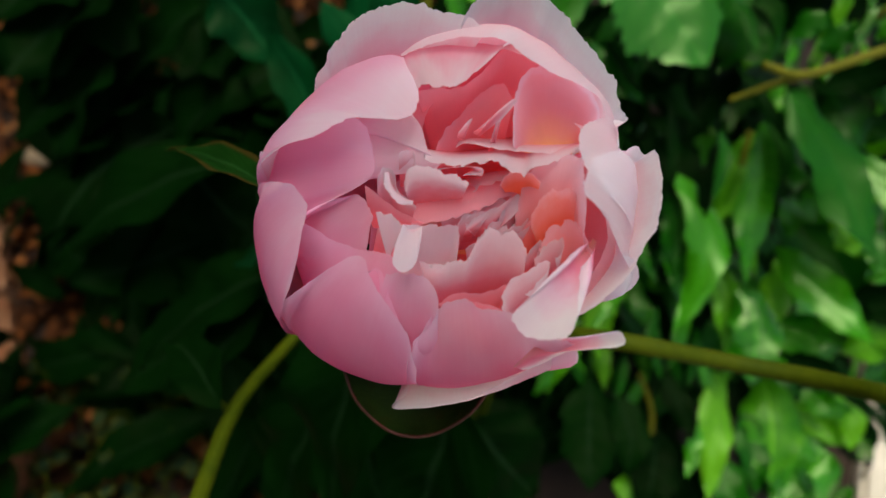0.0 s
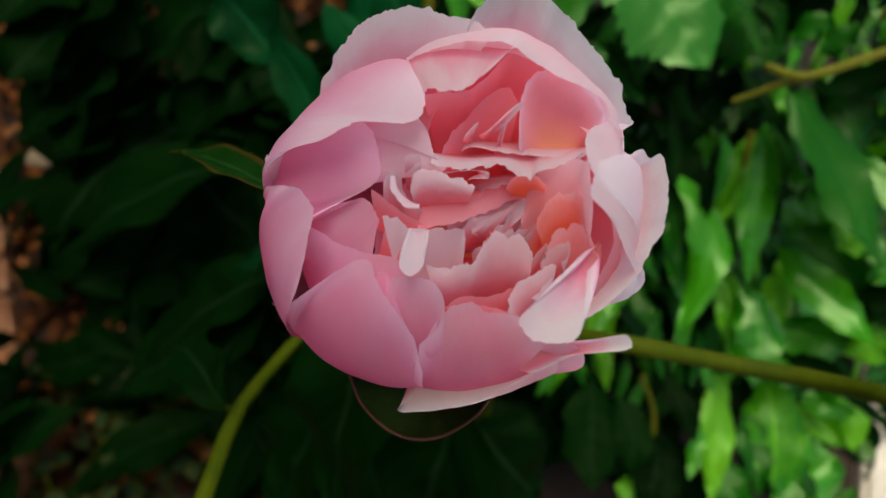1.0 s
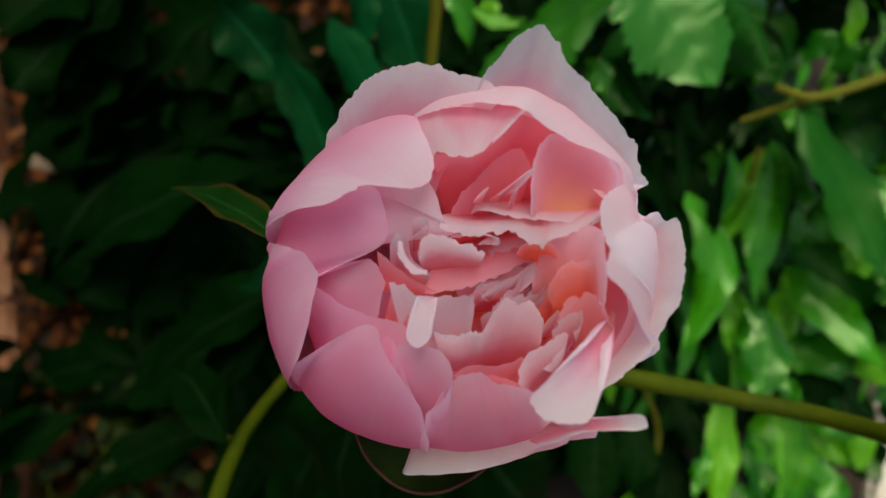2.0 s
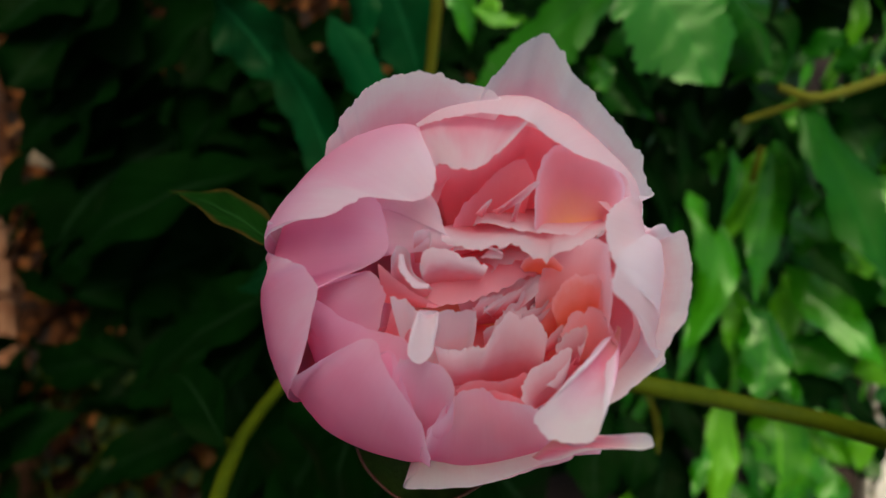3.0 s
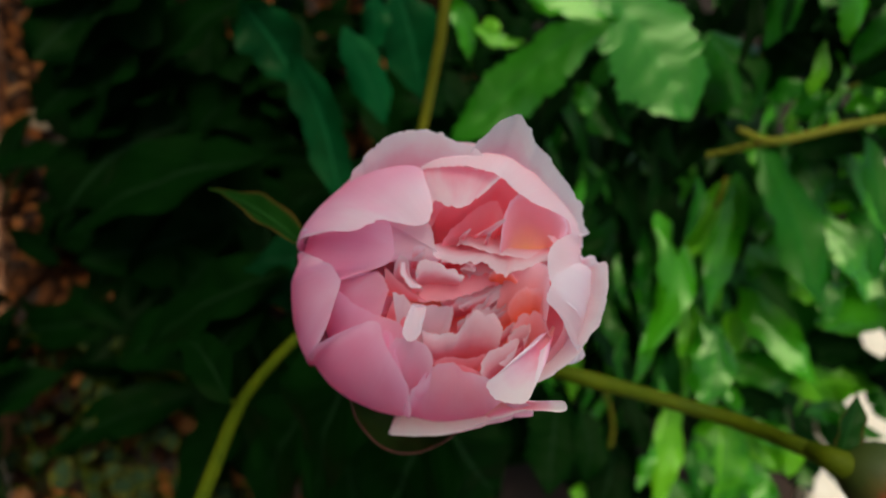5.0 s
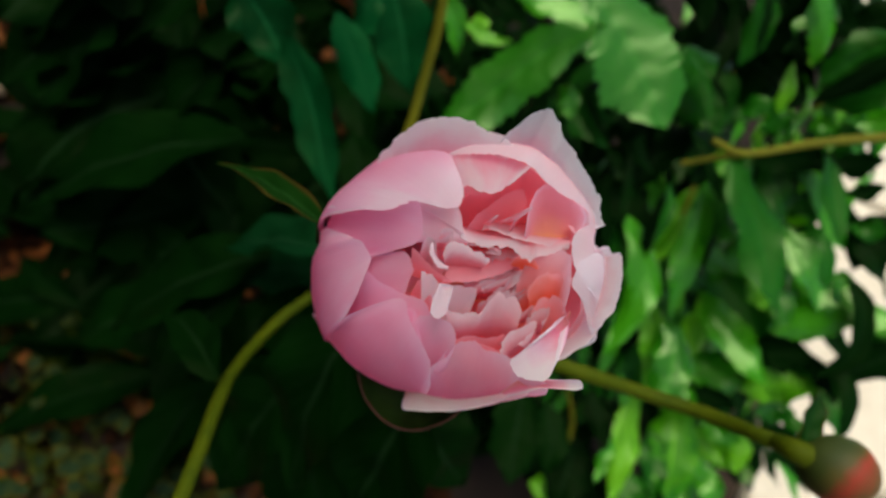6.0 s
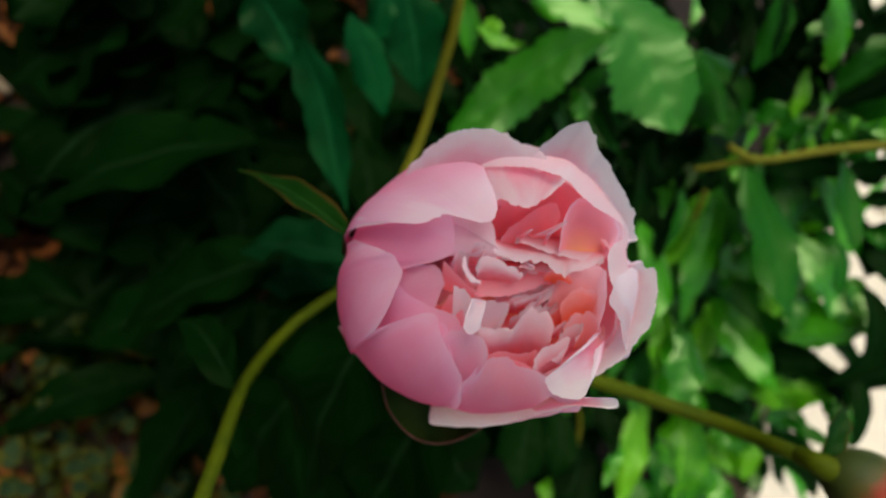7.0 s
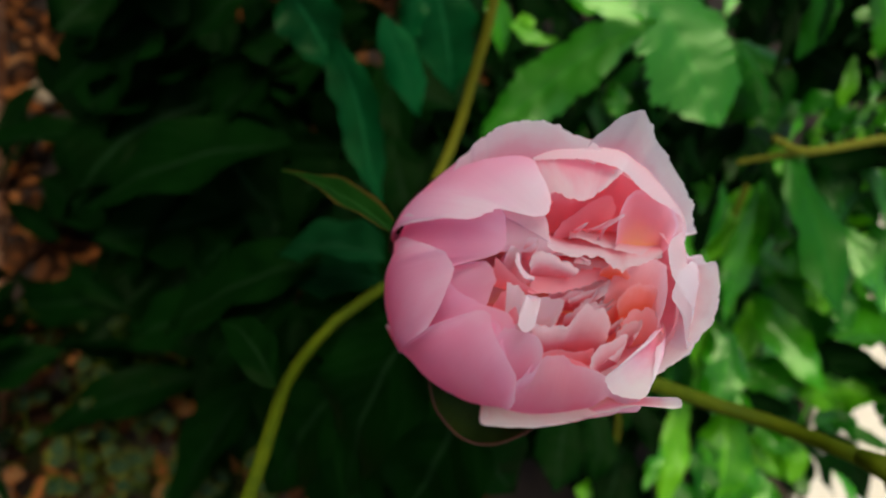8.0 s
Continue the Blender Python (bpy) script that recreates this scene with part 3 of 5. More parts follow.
shell_petal(PETAL_PALE, 43.5, 0, .4, [(-9.6, -43.2, -2.1), (-12.5, -44.3, 2.0), (-10.5, -44.9, 2.9), (-1.9, -43.6, 5.9), (5.3, -41.0, 9.9), (11.3, -37.1, 14.9), (15.7, -33.4, 18.9), (19.6, -29.7, 23.9), (22.1, -27.8, 25.9)], 0.0, 5.0)  # lowest
inner_petal(PETAL_PALE, [(15.1, -31.6, 18.9), (20.0, -26.0, 21.9)], (0.0, 0.0, 0.0), .2, [(17.1, -32.0, 21.4), (20.6, -29.4, 24.8), (23.2, -27.7, 27.0), (25.8, -26.3, 29.3), (29.7, -25.5, 31.5), (32.5, -25.2, 32.8), (34.2, -24.6, 33.3), (34.7, -23.3, 33.8), (33.6, -21.9, 33.8), (30.1, -22.8, 32.0), (25.8, -23.6, 29.4)])  # tongue_low
inner_petal(PETAL_ROSE, [(26.0, 14.0, 0.0), (16.0, -12.0, 2.0)], (4.0, -1.0, -5.0), 0.3, [(37.2, 21.6, 13.0), (38.6, 17.9, 13.0), (40.6, 15.8, 13.5), (41.8, 16.5, 14.5), (43.4, 16.4, 15.5), (44.7, 14.7, 16.0), (45.7, 15.4, 18.0), (46.2, 13.8, 19.5), (46.1, 11.3, 21.5), (45.5, 6.8, 24.0), (44.2, 1.9, 26.0), (43.2, -1.7, 26.5), (40.7, -6.2, 26.5), (38.4, -11.1, 25.5), (35.0, -14.8, 25.0), (31.8, -17.5, 24.5), (28.9, -19.6, 24.0), (26.2, -21.4, 22.5)], 97, 30)  # right_outer
inner_petal(PETAL_ROSE, [(6.0, -19.0, -4.0), (27.0, -9.0, -4.0)], (0.0, 0.0, -1.0), 0.3, [(11.0, -26.0, 13.0), (15.0, -25.6, 15.5), (19.0, -24.4, 17.5), (23.0, -22.2, 19.0), (26.5, -19.4, 19.5), (30.0, -15.6, 19.0), (33.0, -11.0, 17.5)])  # right_under
shell_petal(PETAL_PEARL, 45, 0, .3, [(35.8, 22.8, 17.1), (32.5, 21.3, 21.1), (28.8, 19.1, 26.1), (26.7, 15.4, 30.1), (26.4, 11.7, 33.1), (27.1, 8.3, 35.1), (29.7, 5.2, 35.0)])  # right_back
shell_petal(PETAL_PEARL, 46, 0, .3, [(37.2, 14.6, 23.0), (32.0, 12.8, 30.1), (28.4, 10.7, 34.6), (26.6, 7.7, 37.1), (25.9, 4.3, 38.0), (28.2, 2.5, 36.5), (30.5, 0.1, 34.5), (33.1, -3.5, 31.9), (35.7, -7.0, 28.9), (39.0, -8.1, 25.9)])  # right_fold
inner_petal(PETAL_PEARL, [(31.4, -3.8, 22.0), (32.3, -4.5, 21.9)], (0.0, 0.0, 3.0), .3, [(27.6, -5.8, 27.5), (25.1, -7.3, 30.0), (21.0, -10.8, 33.0), (16.3, -15.3, 34.5), (13.1, -18.4, 34.8), (13.2, -20.3, 34.8), (14.8, -22.1, 34.6), (17.3, -23.2, 34.9), (20.4, -23.2, 35.6), (23.6, -22.1, 35.9), (25.2, -19.1, 35.4), (26.0, -14.1, 33.4), (27.0, -9.6, 30.4)])  # right_flap
inner_petal(PETAL_CORAL, [(-1.4, 11.2, 1.3), (17.3, 13.3, 1.2)], (0.0, 0.0, -2.0), .3, [(-5.6, 28.3, 16.4), (-2.1, 28.8, 17.4), (4.0, 29.2, 18.3), (8.8, 32.3, 19.3), (14.1, 37.2, 20.3), (21.3, 34.3, 20.3)])  # back_wall
inner_petal(PETAL_SALMON, [(-14.8, -8.6, -2.8), (35.1, -8.4, -3.1)], (0.0, 0.0, -2.0), .3, [(-18.5, -8.2, 2.2), (-15.7, 4.2, 3.3), (-6.2, 13.8, 3.3), (13.0, 20.8, 2.2), (32.1, 13.9, 3.1), (36.7, -7.8, 3.9)])  # dish_up
inner_petal(PETAL_HEART, [(-14.8, -7.5, -2.8), (35.1, -7.3, -3.1)], (0.0, 0.0, -2.0), .3, [(-18.5, -7.5, 2.2), (-14.1, -17.4, 5.1), (-3.3, -23.0, 7.0), (12.6, -24.1, 7.9), (27.3, -18.3, 6.9), (36.7, -7.2, 3.9)])  # dish_low
shell_petal(PETAL_CORAL, 36, 0, .3, [(-5.9, 18.1, 13.3), (-2.1, 26.8, 14.4), (5.2, 32.3, 18.4), (11.4, 35.5, 22.3), (17.8, 34.1, 23.3), (23.9, 30.8, 22.2)])  # in_back
inner_petal(PETAL_HEART, [(-0.7, 7.0, 2.2), (13.1, 12.6, 2.2)], (0.0, 0.0, 2.0), .4, [(-2.1, 12.6, 16.3), (-0.9, 17.8, 16.3), (1.9, 21.5, 16.3), (5.3, 25.1, 17.3), (9.5, 28.6, 18.3), (13.1, 29.6, 18.3), (15.4, 26.1, 17.2)])  # in_back2
inner_petal(PETAL_SALMON, [(19.3, 14.7, 18.2), (30.4, 15.0, 15.1)], (0.0, 0.0, -2.5), .3, [(14.6, 15.2, 23.2), (14.7, 21.8, 22.7), (15.4, 27.2, 22.3), (16.8, 30.0, 22.3), (18.9, 32.2, 22.3), (24.3, 32.5, 20.2), (31.1, 29.9, 17.2), (34.5, 24.8, 16.1), (33.3, 19.2, 16.1), (30.7, 15.6, 17.1)])  # in_right
shell_petal(PETAL_PEACH, 37, 0, .3, [(28.4, 21.3, 18.1), (31.9, 16.2, 21.1), (32.9, 8.9, 24.0), (33.2, 1.9, 25.0), (34.1, -3.9, 23.9), (32.3, -10.0, 21.9), (29.1, -14.9, 20.9)])  # in_wall
inner_petal(PETAL_PEACH, [(16.3, -4.0, 9.0), (30.4, -11.7, 10.0)], (0.0, 0.0, 3.0), .4, [(15.9, 2.0, 16.0), (18.2, 9.8, 19.0), (22.3, 12.7, 22.0), (27.7, 12.7, 25.0), (28.2, 8.1, 29.0), (28.6, 2.1, 29.0), (28.5, -4.6, 27.0)])  # in_wall2
inner_petal(PETAL_ORANGE, [(21.5, -8.0, 14.0), (28.5, -6.0, 16.5)], (0.0, 0.0, 2.0), 0.6, [(18.6, -0.5, 19.0), (20.2, 3.4, 21.0), (22.6, 5.6, 22.8), (25.4, 6.4, 24.0), (27.4, 4.2, 25.2), (28.4, 0.6, 25.6)])  # wall_slip
inner_petal(PETAL_PEACH, [(23.5, -13.0, 14.5), (30.0, -11.0, 17.0)], (0.0, 0.0, 2.0), 0.6, [(20.6, -6.2, 19.5), (22.4, -2.6, 21.5), (25.0, -0.4, 23.4), (27.6, -1.4, 25.0), (29.6, -4.6, 25.8), (30.6, -8.0, 25.8)])  # wall_slip_low
inner_petal(PETAL_VEIL, [(20.5, -14.0, 15.0), (25.0, -13.0, 16.5)], (0.0, 0.0, 1.5), 0.5, [(19.4, -8.4, 20.6), (21.8, -5.2, 22.4), (24.6, -3.8, 23.8), (25.2, -5.8, 24.0), (23.4, -8.6, 23.2)])  # wall_slip_small
inner_petal(PETAL_VEIL, [(18.7, -11.4, 11.0), (21.1, -10.9, 11.0)], (0.0, 0.0, 1.0), 0.34, [(17.9, -8.0, 18.0), (19.4, -5.8, 19.0), (20.8, -4.2, 19.5), (21.4, -5.0, 19.0), (20.4, -7.4, 18.0), (21.5, -6.9, 18.0)])  # streak_b
inner_petal(PETAL_SHELL, [(4.4, -3.8, 12.0), (9.9, -3.7, 12.0)], (0.0, 0.0, 1.5), 0.51, [(5.2, -1.0, 20.0), (6.9, 0.5, 21.0), (9.6, 2.3, 21.0), (12.6, 3.5, 20.0), (15.1, 5.2, 18.0), (16.7, 5.9, 17.0), (17.8, 4.3, 17.0), (16.3, 1.8, 17.0)])  # streak_c
inner_petal(PETAL_INNER, [(6.4, 19.1, 18.3), (7.8, 18.3, 17.2)], (0.0, 0.0, 1.0), 0.17, [(8.5, 19.5, 22.2), (11.2, 22.0, 25.2), (14.5, 24.5, 26.2), (14.8, 23.7, 25.7), (12.0, 20.6, 23.2)])  # sliver
inner_petal(PETAL_INNER, [(3.1, 18.3, 17.3), (4.7, 17.7, 17.3)], (0.0, 0.0, 0.5), 0.17, [(3.4, 18.7, 21.3), (5.0, 20.4, 22.8), (6.1, 20.9, 23.3), (5.2, 19.3, 22.3)])  # sliver2
inner_petal(PETAL_INNER, [(9.7, 15.1, 16.2), (11.2, 15.1, 16.2)], (0.0, 0.0, 0.5), 0.17, [(9.9, 15.6, 20.2), (10.6, 18.6, 21.7), (11.7, 21.7, 22.2), (12.3, 21.4, 22.2), (11.4, 17.9, 20.7)])  # sliver3
inner_petal(PETAL_SHELL, [(-0.8, 16.8, 7.3), (31.1, 19.0, 7.1)], (0.0, 0.0, 3.0), 0.85, [(-5.7, 14.8, 19.3), (-1.5, 12.0, 22.8), (2.6, 11.2, 24.2), (7.2, 11.7, 24.2), (11.2, 11.4, 25.2), (13.5, 9.8, 25.7), (16.5, 8.9, 26.1), (17.6, 10.3, 26.1), (19.8, 10.8, 25.6), (22.9, 11.9, 24.1), (28.9, 14.7, 21.1)])  # ridge
inner_petal(PETAL_SHELL, [(-0.8, 12.6, 10.3), (8.3, 12.7, 10.2)], (0.0, 0.0, 1.0), 0.68, [(-1.5, 10.7, 20.3), (2.7, 11.0, 22.2), (5.6, 11.0, 23.2), (8.1, 10.7, 23.2), (8.0, 9.5, 22.7), (3.9, 9.3, 21.7)])  # ridge_low
inner_petal(PETAL_INNER, [(4.6, 20.3, 6.3), (31.3, 20.4, 6.1)], (0.0, 0.0, 2.0), 0.51, [(2.6, 15.7, 18.3), (5.1, 16.5, 20.2), (9.8, 15.5, 21.2), (14.5, 14.6, 21.7), (21.2, 14.2, 21.1), (29.7, 14.8, 18.1)])  # ridge_band
inner_petal(PETAL_SHELL, [(-7.0, 3.4, 16.0), (4.0, 4.4, 16.0)], (0.0, 0.0, 3.0), 0.42, [(-8.2, 7.2, 21.5), (-8.0, 9.4, 22.0), (-7.4, 10.6, 22.3), (-5.9, 11.1, 22.6), (-2.2, 10.8, 23.0), (0.5, 9.8, 23.2), (2.9, 8.9, 23.4), (5.4, 7.5, 23.0)])  # curl
inner_petal(PETAL_WHITE, [(-11.4, 10.0, 22.0), (-10.9, 7.7, 22.0), (-9.6, 5.7, 22.0), (-8.0, 4.5, 22.0), (-6.2, 4.1, 21.6)], (0.0, 0.0, 0.4), 0.34, [(-12.8, 10.1, 22.3), (-12.3, 7.4, 22.8), (-11.1, 5.0, 23.2), (-9.0, 3.3, 23.2), (-6.5, 3.0, 22.4)])  # curl_rim
inner_petal(PETAL_INNER, [(-9.7, 8.0, 12.3), (-7.2, 8.0, 12.3)], (0.0, 0.0, 1.0), 0.34, [(-9.5, 14.6, 20.3), (-7.5, 14.9, 20.3), (-6.2, 14.7, 19.8), (-6.0, 12.0, 19.3), (-7.5, 9.5, 19.3)])  # curl_back
inner_petal(PETAL_HEART, [(-3.4, 9.7, 2.3), (20.0, 11.2, 2.1)], (0.0, 2.0, 4.0), .4, [(-6.9, -0.8, 18.2), (-2.0, -0.5, 19.2), (4.0, 1.1, 19.2), (11.5, 4.2, 17.1), (18.0, 6.1, 15.1), (23.4, 6.8, 13.1)])  # trough
inner_petal(PETAL_INNER, [(-3.5, 9.9, -0.7), (20.4, 11.4, -0.9)], (0.0, 2.0, 2.0), 0.85, [(-5.8, 0.4, 15.2), (1.7, 4.1, 16.2), (9.1, 7.9, 16.2), (15.3, 9.2, 16.1), (21.1, 8.6, 15.1), (25.7, 6.2, 14.1)])  # trough2
inner_petal(PETAL_WHITE, [(-10.7, -17.2, 6.1), (1.4, -17.5, 4.0)], (0.0, 0.0, 2.5), 0.51, [(-14.0, 1.7, 23.3), (-10.8, 1.0, 23.7), (-8.4, -1.1, 24.2), (-4.4, -1.2, 23.7), (-0.8, -1.0, 22.7), (3.0, -1.1, 21.1), (3.5, -3.1, 20.1), (3.2, -7.6, 17.1)])  # white_front
inner_petal(PETAL_WHITE, [(-8.0, -1.0, 23.0), (-4.5, -1.3, 22.5)], (0.0, 0.0, 1.0), 0.15, [(-8.3, -1.1, 24.5), (-9.3, -4.1, 26.0), (-10.1, -7.5, 27.2), (-9.9, -9.4, 27.6), (-8.7, -10.6, 27.7), (-6.8, -10.5, 27.6), (-5.5, -9.0, 27.2), (-4.9, -6.6, 26.0), (-4.4, -3.7, 25.0), (-4.2, -1.4, 24.0)])  # tongue
inner_petal(PETAL_INNER, [(3.2, -4.8, 11.1), (8.3, -4.2, 11.1)], (0.0, 0.0, 1.0), 0.85, [(2.6, -1.0, 19.1), (3.7, 0.5, 20.2), (6.4, 1.6, 20.1), (9.5, 1.8, 19.1), (8.9, 0.0, 18.6), (5.2, -0.5, 19.1), (5.3, -2.0, 18.1)])  # mid_wave
inner_petal(PETAL_INNER, [(11.3, -7.7, 7.1), (17.9, -6.3, 7.0)], (0.0, 0.0, 2.0), 0.85, [(9.1, -2.0, 17.1), (12.1, 0.7, 17.1), (16.1, 4.2, 15.1), (18.0, 5.5, 13.1), (19.2, 4.2, 12.1), (17.0, 1.4, 13.1), (17.5, 0.4, 14.1), (12.3, -2.6, 16.1)])  # mid_wave2
inner_petal(PETAL_INNER, [(15.1, -6.3, 8.0), (19.1, -6.3, 8.0)], (0.0, 0.0, 1.0), 0.51, [(12.8, -2.2, 17.1), (16.5, -1.0, 17.1), (19.1, 0.7, 16.1), (21.0, 1.5, 15.6), (19.7, -0.7, 16.0), (15.9, -3.2, 16.6)])  # mid_wave3
inner_petal(PETAL_VEIL, [(-2.4, -18.4, 14.0), (16.2, -16.2, 14.0)], (0.0, 0.0, 2.5), 0.51, [(-5.2, -8.6, 20.0), (-2.6, -9.5, 20.4), (-0.1, -9.6, 20.6), (2.3, -8.9, 21.0), (5.0, -8.4, 22.0), (6.2, -6.3, 22.0), (7.4, -4.1, 21.6), (9.7, -2.1, 20.3), (12.5, -2.3, 19.8), (15.1, -2.9, 19.4), (17.1, -4.7, 19.0), (18.1, -6.6, 18.6), (18.0, -8.6, 18.5)], 73, 24)  # mid_right
inner_petal(PETAL_INNER, [(15.9, -22.3, 16.9), (22.9, -18.1, 15.9)], (0.0, 0.0, 2.0), 0.34, [(12.3, -18.8, 23.5), (12.7, -15.1, 24.0), (14.9, -12.2, 24.0), (18.0, -10.5, 23.0), (21.2, -8.9, 21.5), (22.8, -9.2, 21.0), (21.0, -11.7, 22.5), (17.3, -15.7, 23.5)])  # low_strip_a
inner_petal(PETAL_CORAL, [(3.1, -22.5, 13.0), (13.3, -22.5, 12.9)], (0.0, 0.0, 1.0), .2, [(-0.9, -18.0, 19.0), (1.3, -16.2, 20.5), (4.4, -15.5, 21.0), (7.9, -15.5, 21.3), (11.3, -14.6, 21.3), (13.6, -14.0, 21.0), (13.4, -18.0, 22.0)])  # low_strip_b
inner_petal(PETAL_HEART, [(5.9, -24.4, 10.0), (20.3, -23.2, 8.9)], (0.0, 0.0, 1.0), .2, [(1.7, -18.5, 20.0), (6.4, -17.3, 21.0), (9.3, -17.8, 22.0), (14.5, -18.4, 23.0), (23.3, -11.4, 20.0), (28.8, -6.8, 16.9)])  # low_strip_c
inner_petal(PETAL_ORANGE, [(20.4, -10.9, 9.0), (30.3, -10.6, 10.0)], (0.0, 0.0, 1.0), 0.3, [(16.7, -4.3, 13.0), (17.9, -1.7, 15.0), (19.9, 0.7, 17.0), (23.3, 1.5, 18.0), (26.4, 0.3, 18.0), (29.4, -2.3, 17.0)])  # orange_floor
inner_petal(PETAL_ORANGE, [(14.2, 6.0, 14.0), (20.5, 5.6, 15.0)], (0.0, 0.0, 1.0), .2, [(12.2, 7.5, 20.0), (13.3, 9.5, 21.0), (15.5, 10.5, 22.5), (18.5, 9.7, 23.0), (20.4, 7.7, 23.0)])  # orange_up
inner_petal(PETAL_HEART, [(-16.2, -8.8, 11.2), (-11.0, -12.6, 11.2)], (0.0, 0.0, 1.0), .1, [(-14.2, -1.4, 18.2), (-12.3, -1.8, 19.2), (-9.8, -5.6, 20.2), (-8.2, -9.2, 20.2)])  # stamen_l1
inner_petal(PETAL_HEART, [(-16.5, -1.1, 8.3), (-6.0, -2.4, 8.2)], (0.0, 0.0, 2.0), .2, [(-17.2, 7.8, 16.3), (-14.3, 5.9, 18.3), (-9.9, 2.3, 19.2), (-4.4, -0.5, 19.2)])  # stamen_l2
inner_petal(PETAL_INNER, [(-15.2, 0.2, 8.3), (-7.3, 0.2, 8.2)], (0.0, 0.0, 1.0), 0.34, [(-14.4, 9.0, 17.3), (-13.2, 11.5, 17.3), (-10.7, 10.8, 17.8), (-9.6, 6.5, 19.3), (-5.7, 2.9, 19.2)])  # left_lip
sepal(47, 1, .2, [(-29.9, -36.4, -23.9), (-27.6, -44.6, -24.0), (-23.7, -51.5, -23.0), (-17.9, -56.8, -22.1), (-10.2, -59.7, -22.2), (-0.2, -58.4, -22.2), (8.5, -52.0, -20.2), (12.5, -46.4, -20.2)])
sepal(45, 0, .2, [(-49.2, 4.4, -12.8), (-49.3, 11.9, -15.0), (-45.9, 19.6, -16.7), (-41.1, 26.9, -17.3), (-34.4, 33.1, -16.7), (-29.0, 36.7, -17.2)])
inner_petal(PETAL_INNER, [(2.0, -6.6, 5.1), (15.6, -5.2, 4.0)], (0.0, 0.0, 2.0), 1.02, [(-0.8, 0.7, 17.2), (3.5, 2.7, 17.7), (7.8, 3.4, 17.1), (12.2, 5.2, 16.1), (16.7, 4.7, 15.1), (18.8, 3.0, 14.1), (15.5, 0.7, 15.1)])  # mid_fill_a
inner_petal(PETAL_INNER, [(10.4, -1.2, 2.1), (22.8, -2.5, 2.0)], (0.0, 0.0, 2.0), 1.02, [(8.1, 6.7, 13.2), (12.4, 8.2, 14.1), (17.5, 7.8, 14.1), (21.4, 5.8, 13.6), (22.7, 3.0, 13.1), (20.8, 0.4, 13.0)])  # mid_fill_b
inner_petal(PETAL_PEACH, [(19.9, -12.9, 8.0), (27.7, -14.4, 10.0)], (1.0, 0.0, 1.0), .5, [(18.8, -5.4, 13.0), (19.8, -1.3, 14.5), (23.1, 1.3, 15.5), (26.7, -0.3, 17.0), (28.9, -4.1, 19.0), (30.0, -7.4, 20.0)])  # mid_fill_c
inner_petal(PETAL_INNER, [(6.0, -11.7, 7.1), (15.3, -11.7, 7.0)], (0.0, 0.0, 2.0), 0.85, [(4.8, -5.7, 17.1), (8.4, -3.2, 17.6), (12.2, -1.0, 16.6), (15.4, -2.0, 16.1), (14.6, -5.0, 17.0)])  # mid_fill_d

# stems
def stem(points, r0, r1, label="", parent=None, material=None):
    return part("stem", tube(points, r0, r1), material or (STALK if parent and parent.name == "peony_bush" else STEM), parent or plant, label)


stem([(0.02, 0.27, -0.02), (0.035, 0.24, 0.3), (0.02, 0.17, 0.62), (0.0, 0.115, 0.80), (-0.002, 0.106, 0.858)], 0.0055, 0.0045)
stem([(0.04, 0.42, -0.02), (0.03, 0.38, 0.35), (0.0, 0.31, 0.56), (-0.018, 0.250, 0.674), (-0.040, 0.219, 0.689), (-0.057, 0.200, 0.696), (-0.070, 0.184, 0.700), (-0.083, 0.172, 0.697), (-0.094, 0.153, 0.700), (-0.100, 0.125, 0.721), (-0.102, 0.101, 0.741), (-0.100, 0.080, 0.757), (-0.099, 0.063, 0.765), (-0.099, 0.048, 0.771), (-0.099, 0.033, 0.776), (-0.098, 0.010, 0.785)], 0.0034, 0.0036)
stem([(0.05, 0.28, -0.02), (0.05, 0.24, 0.4), (0.045, 0.17, 0.68), (0.06, 0.128, 0.765), (0.090, 0.115, 0.780), (0.105, 0.115, 0.773), (0.124, 0.114, 0.769), (0.140, 0.110, 0.769), (0.154, 0.105, 0.773), (0.164, 0.099, 0.780), (0.171, 0.090, 0.792), (0.174, 0.081, 0.806), (0.176, 0.075, 0.815)], 0.0058, 0.0040)
stem([(0.0, 0.3, -0.02), (-0.02, 0.28, 0.4), (-0.04, 0.27, 0.65)] + [(-0.021, 0.325, 0.726), (-0.014, 0.349, 0.774), (-0.010, 0.360, 0.812), (-0.011, 0.375, 0.846)], 0.0045, 0.0038, material=STALK)

stem([(-0.104, 0.099, 0.741), (-0.114, 0.105, 0.738), (-0.123, 0.113, 0.733), (-0.131, 0.125, 0.727)], 0.0018, 0.0011)

leaf(plant, (-0.0465, 0.106, 0.898), (-0.101, 0.151, 0.870), 0.0115, 15, 0.4, 0.03, BRACT, "bract")


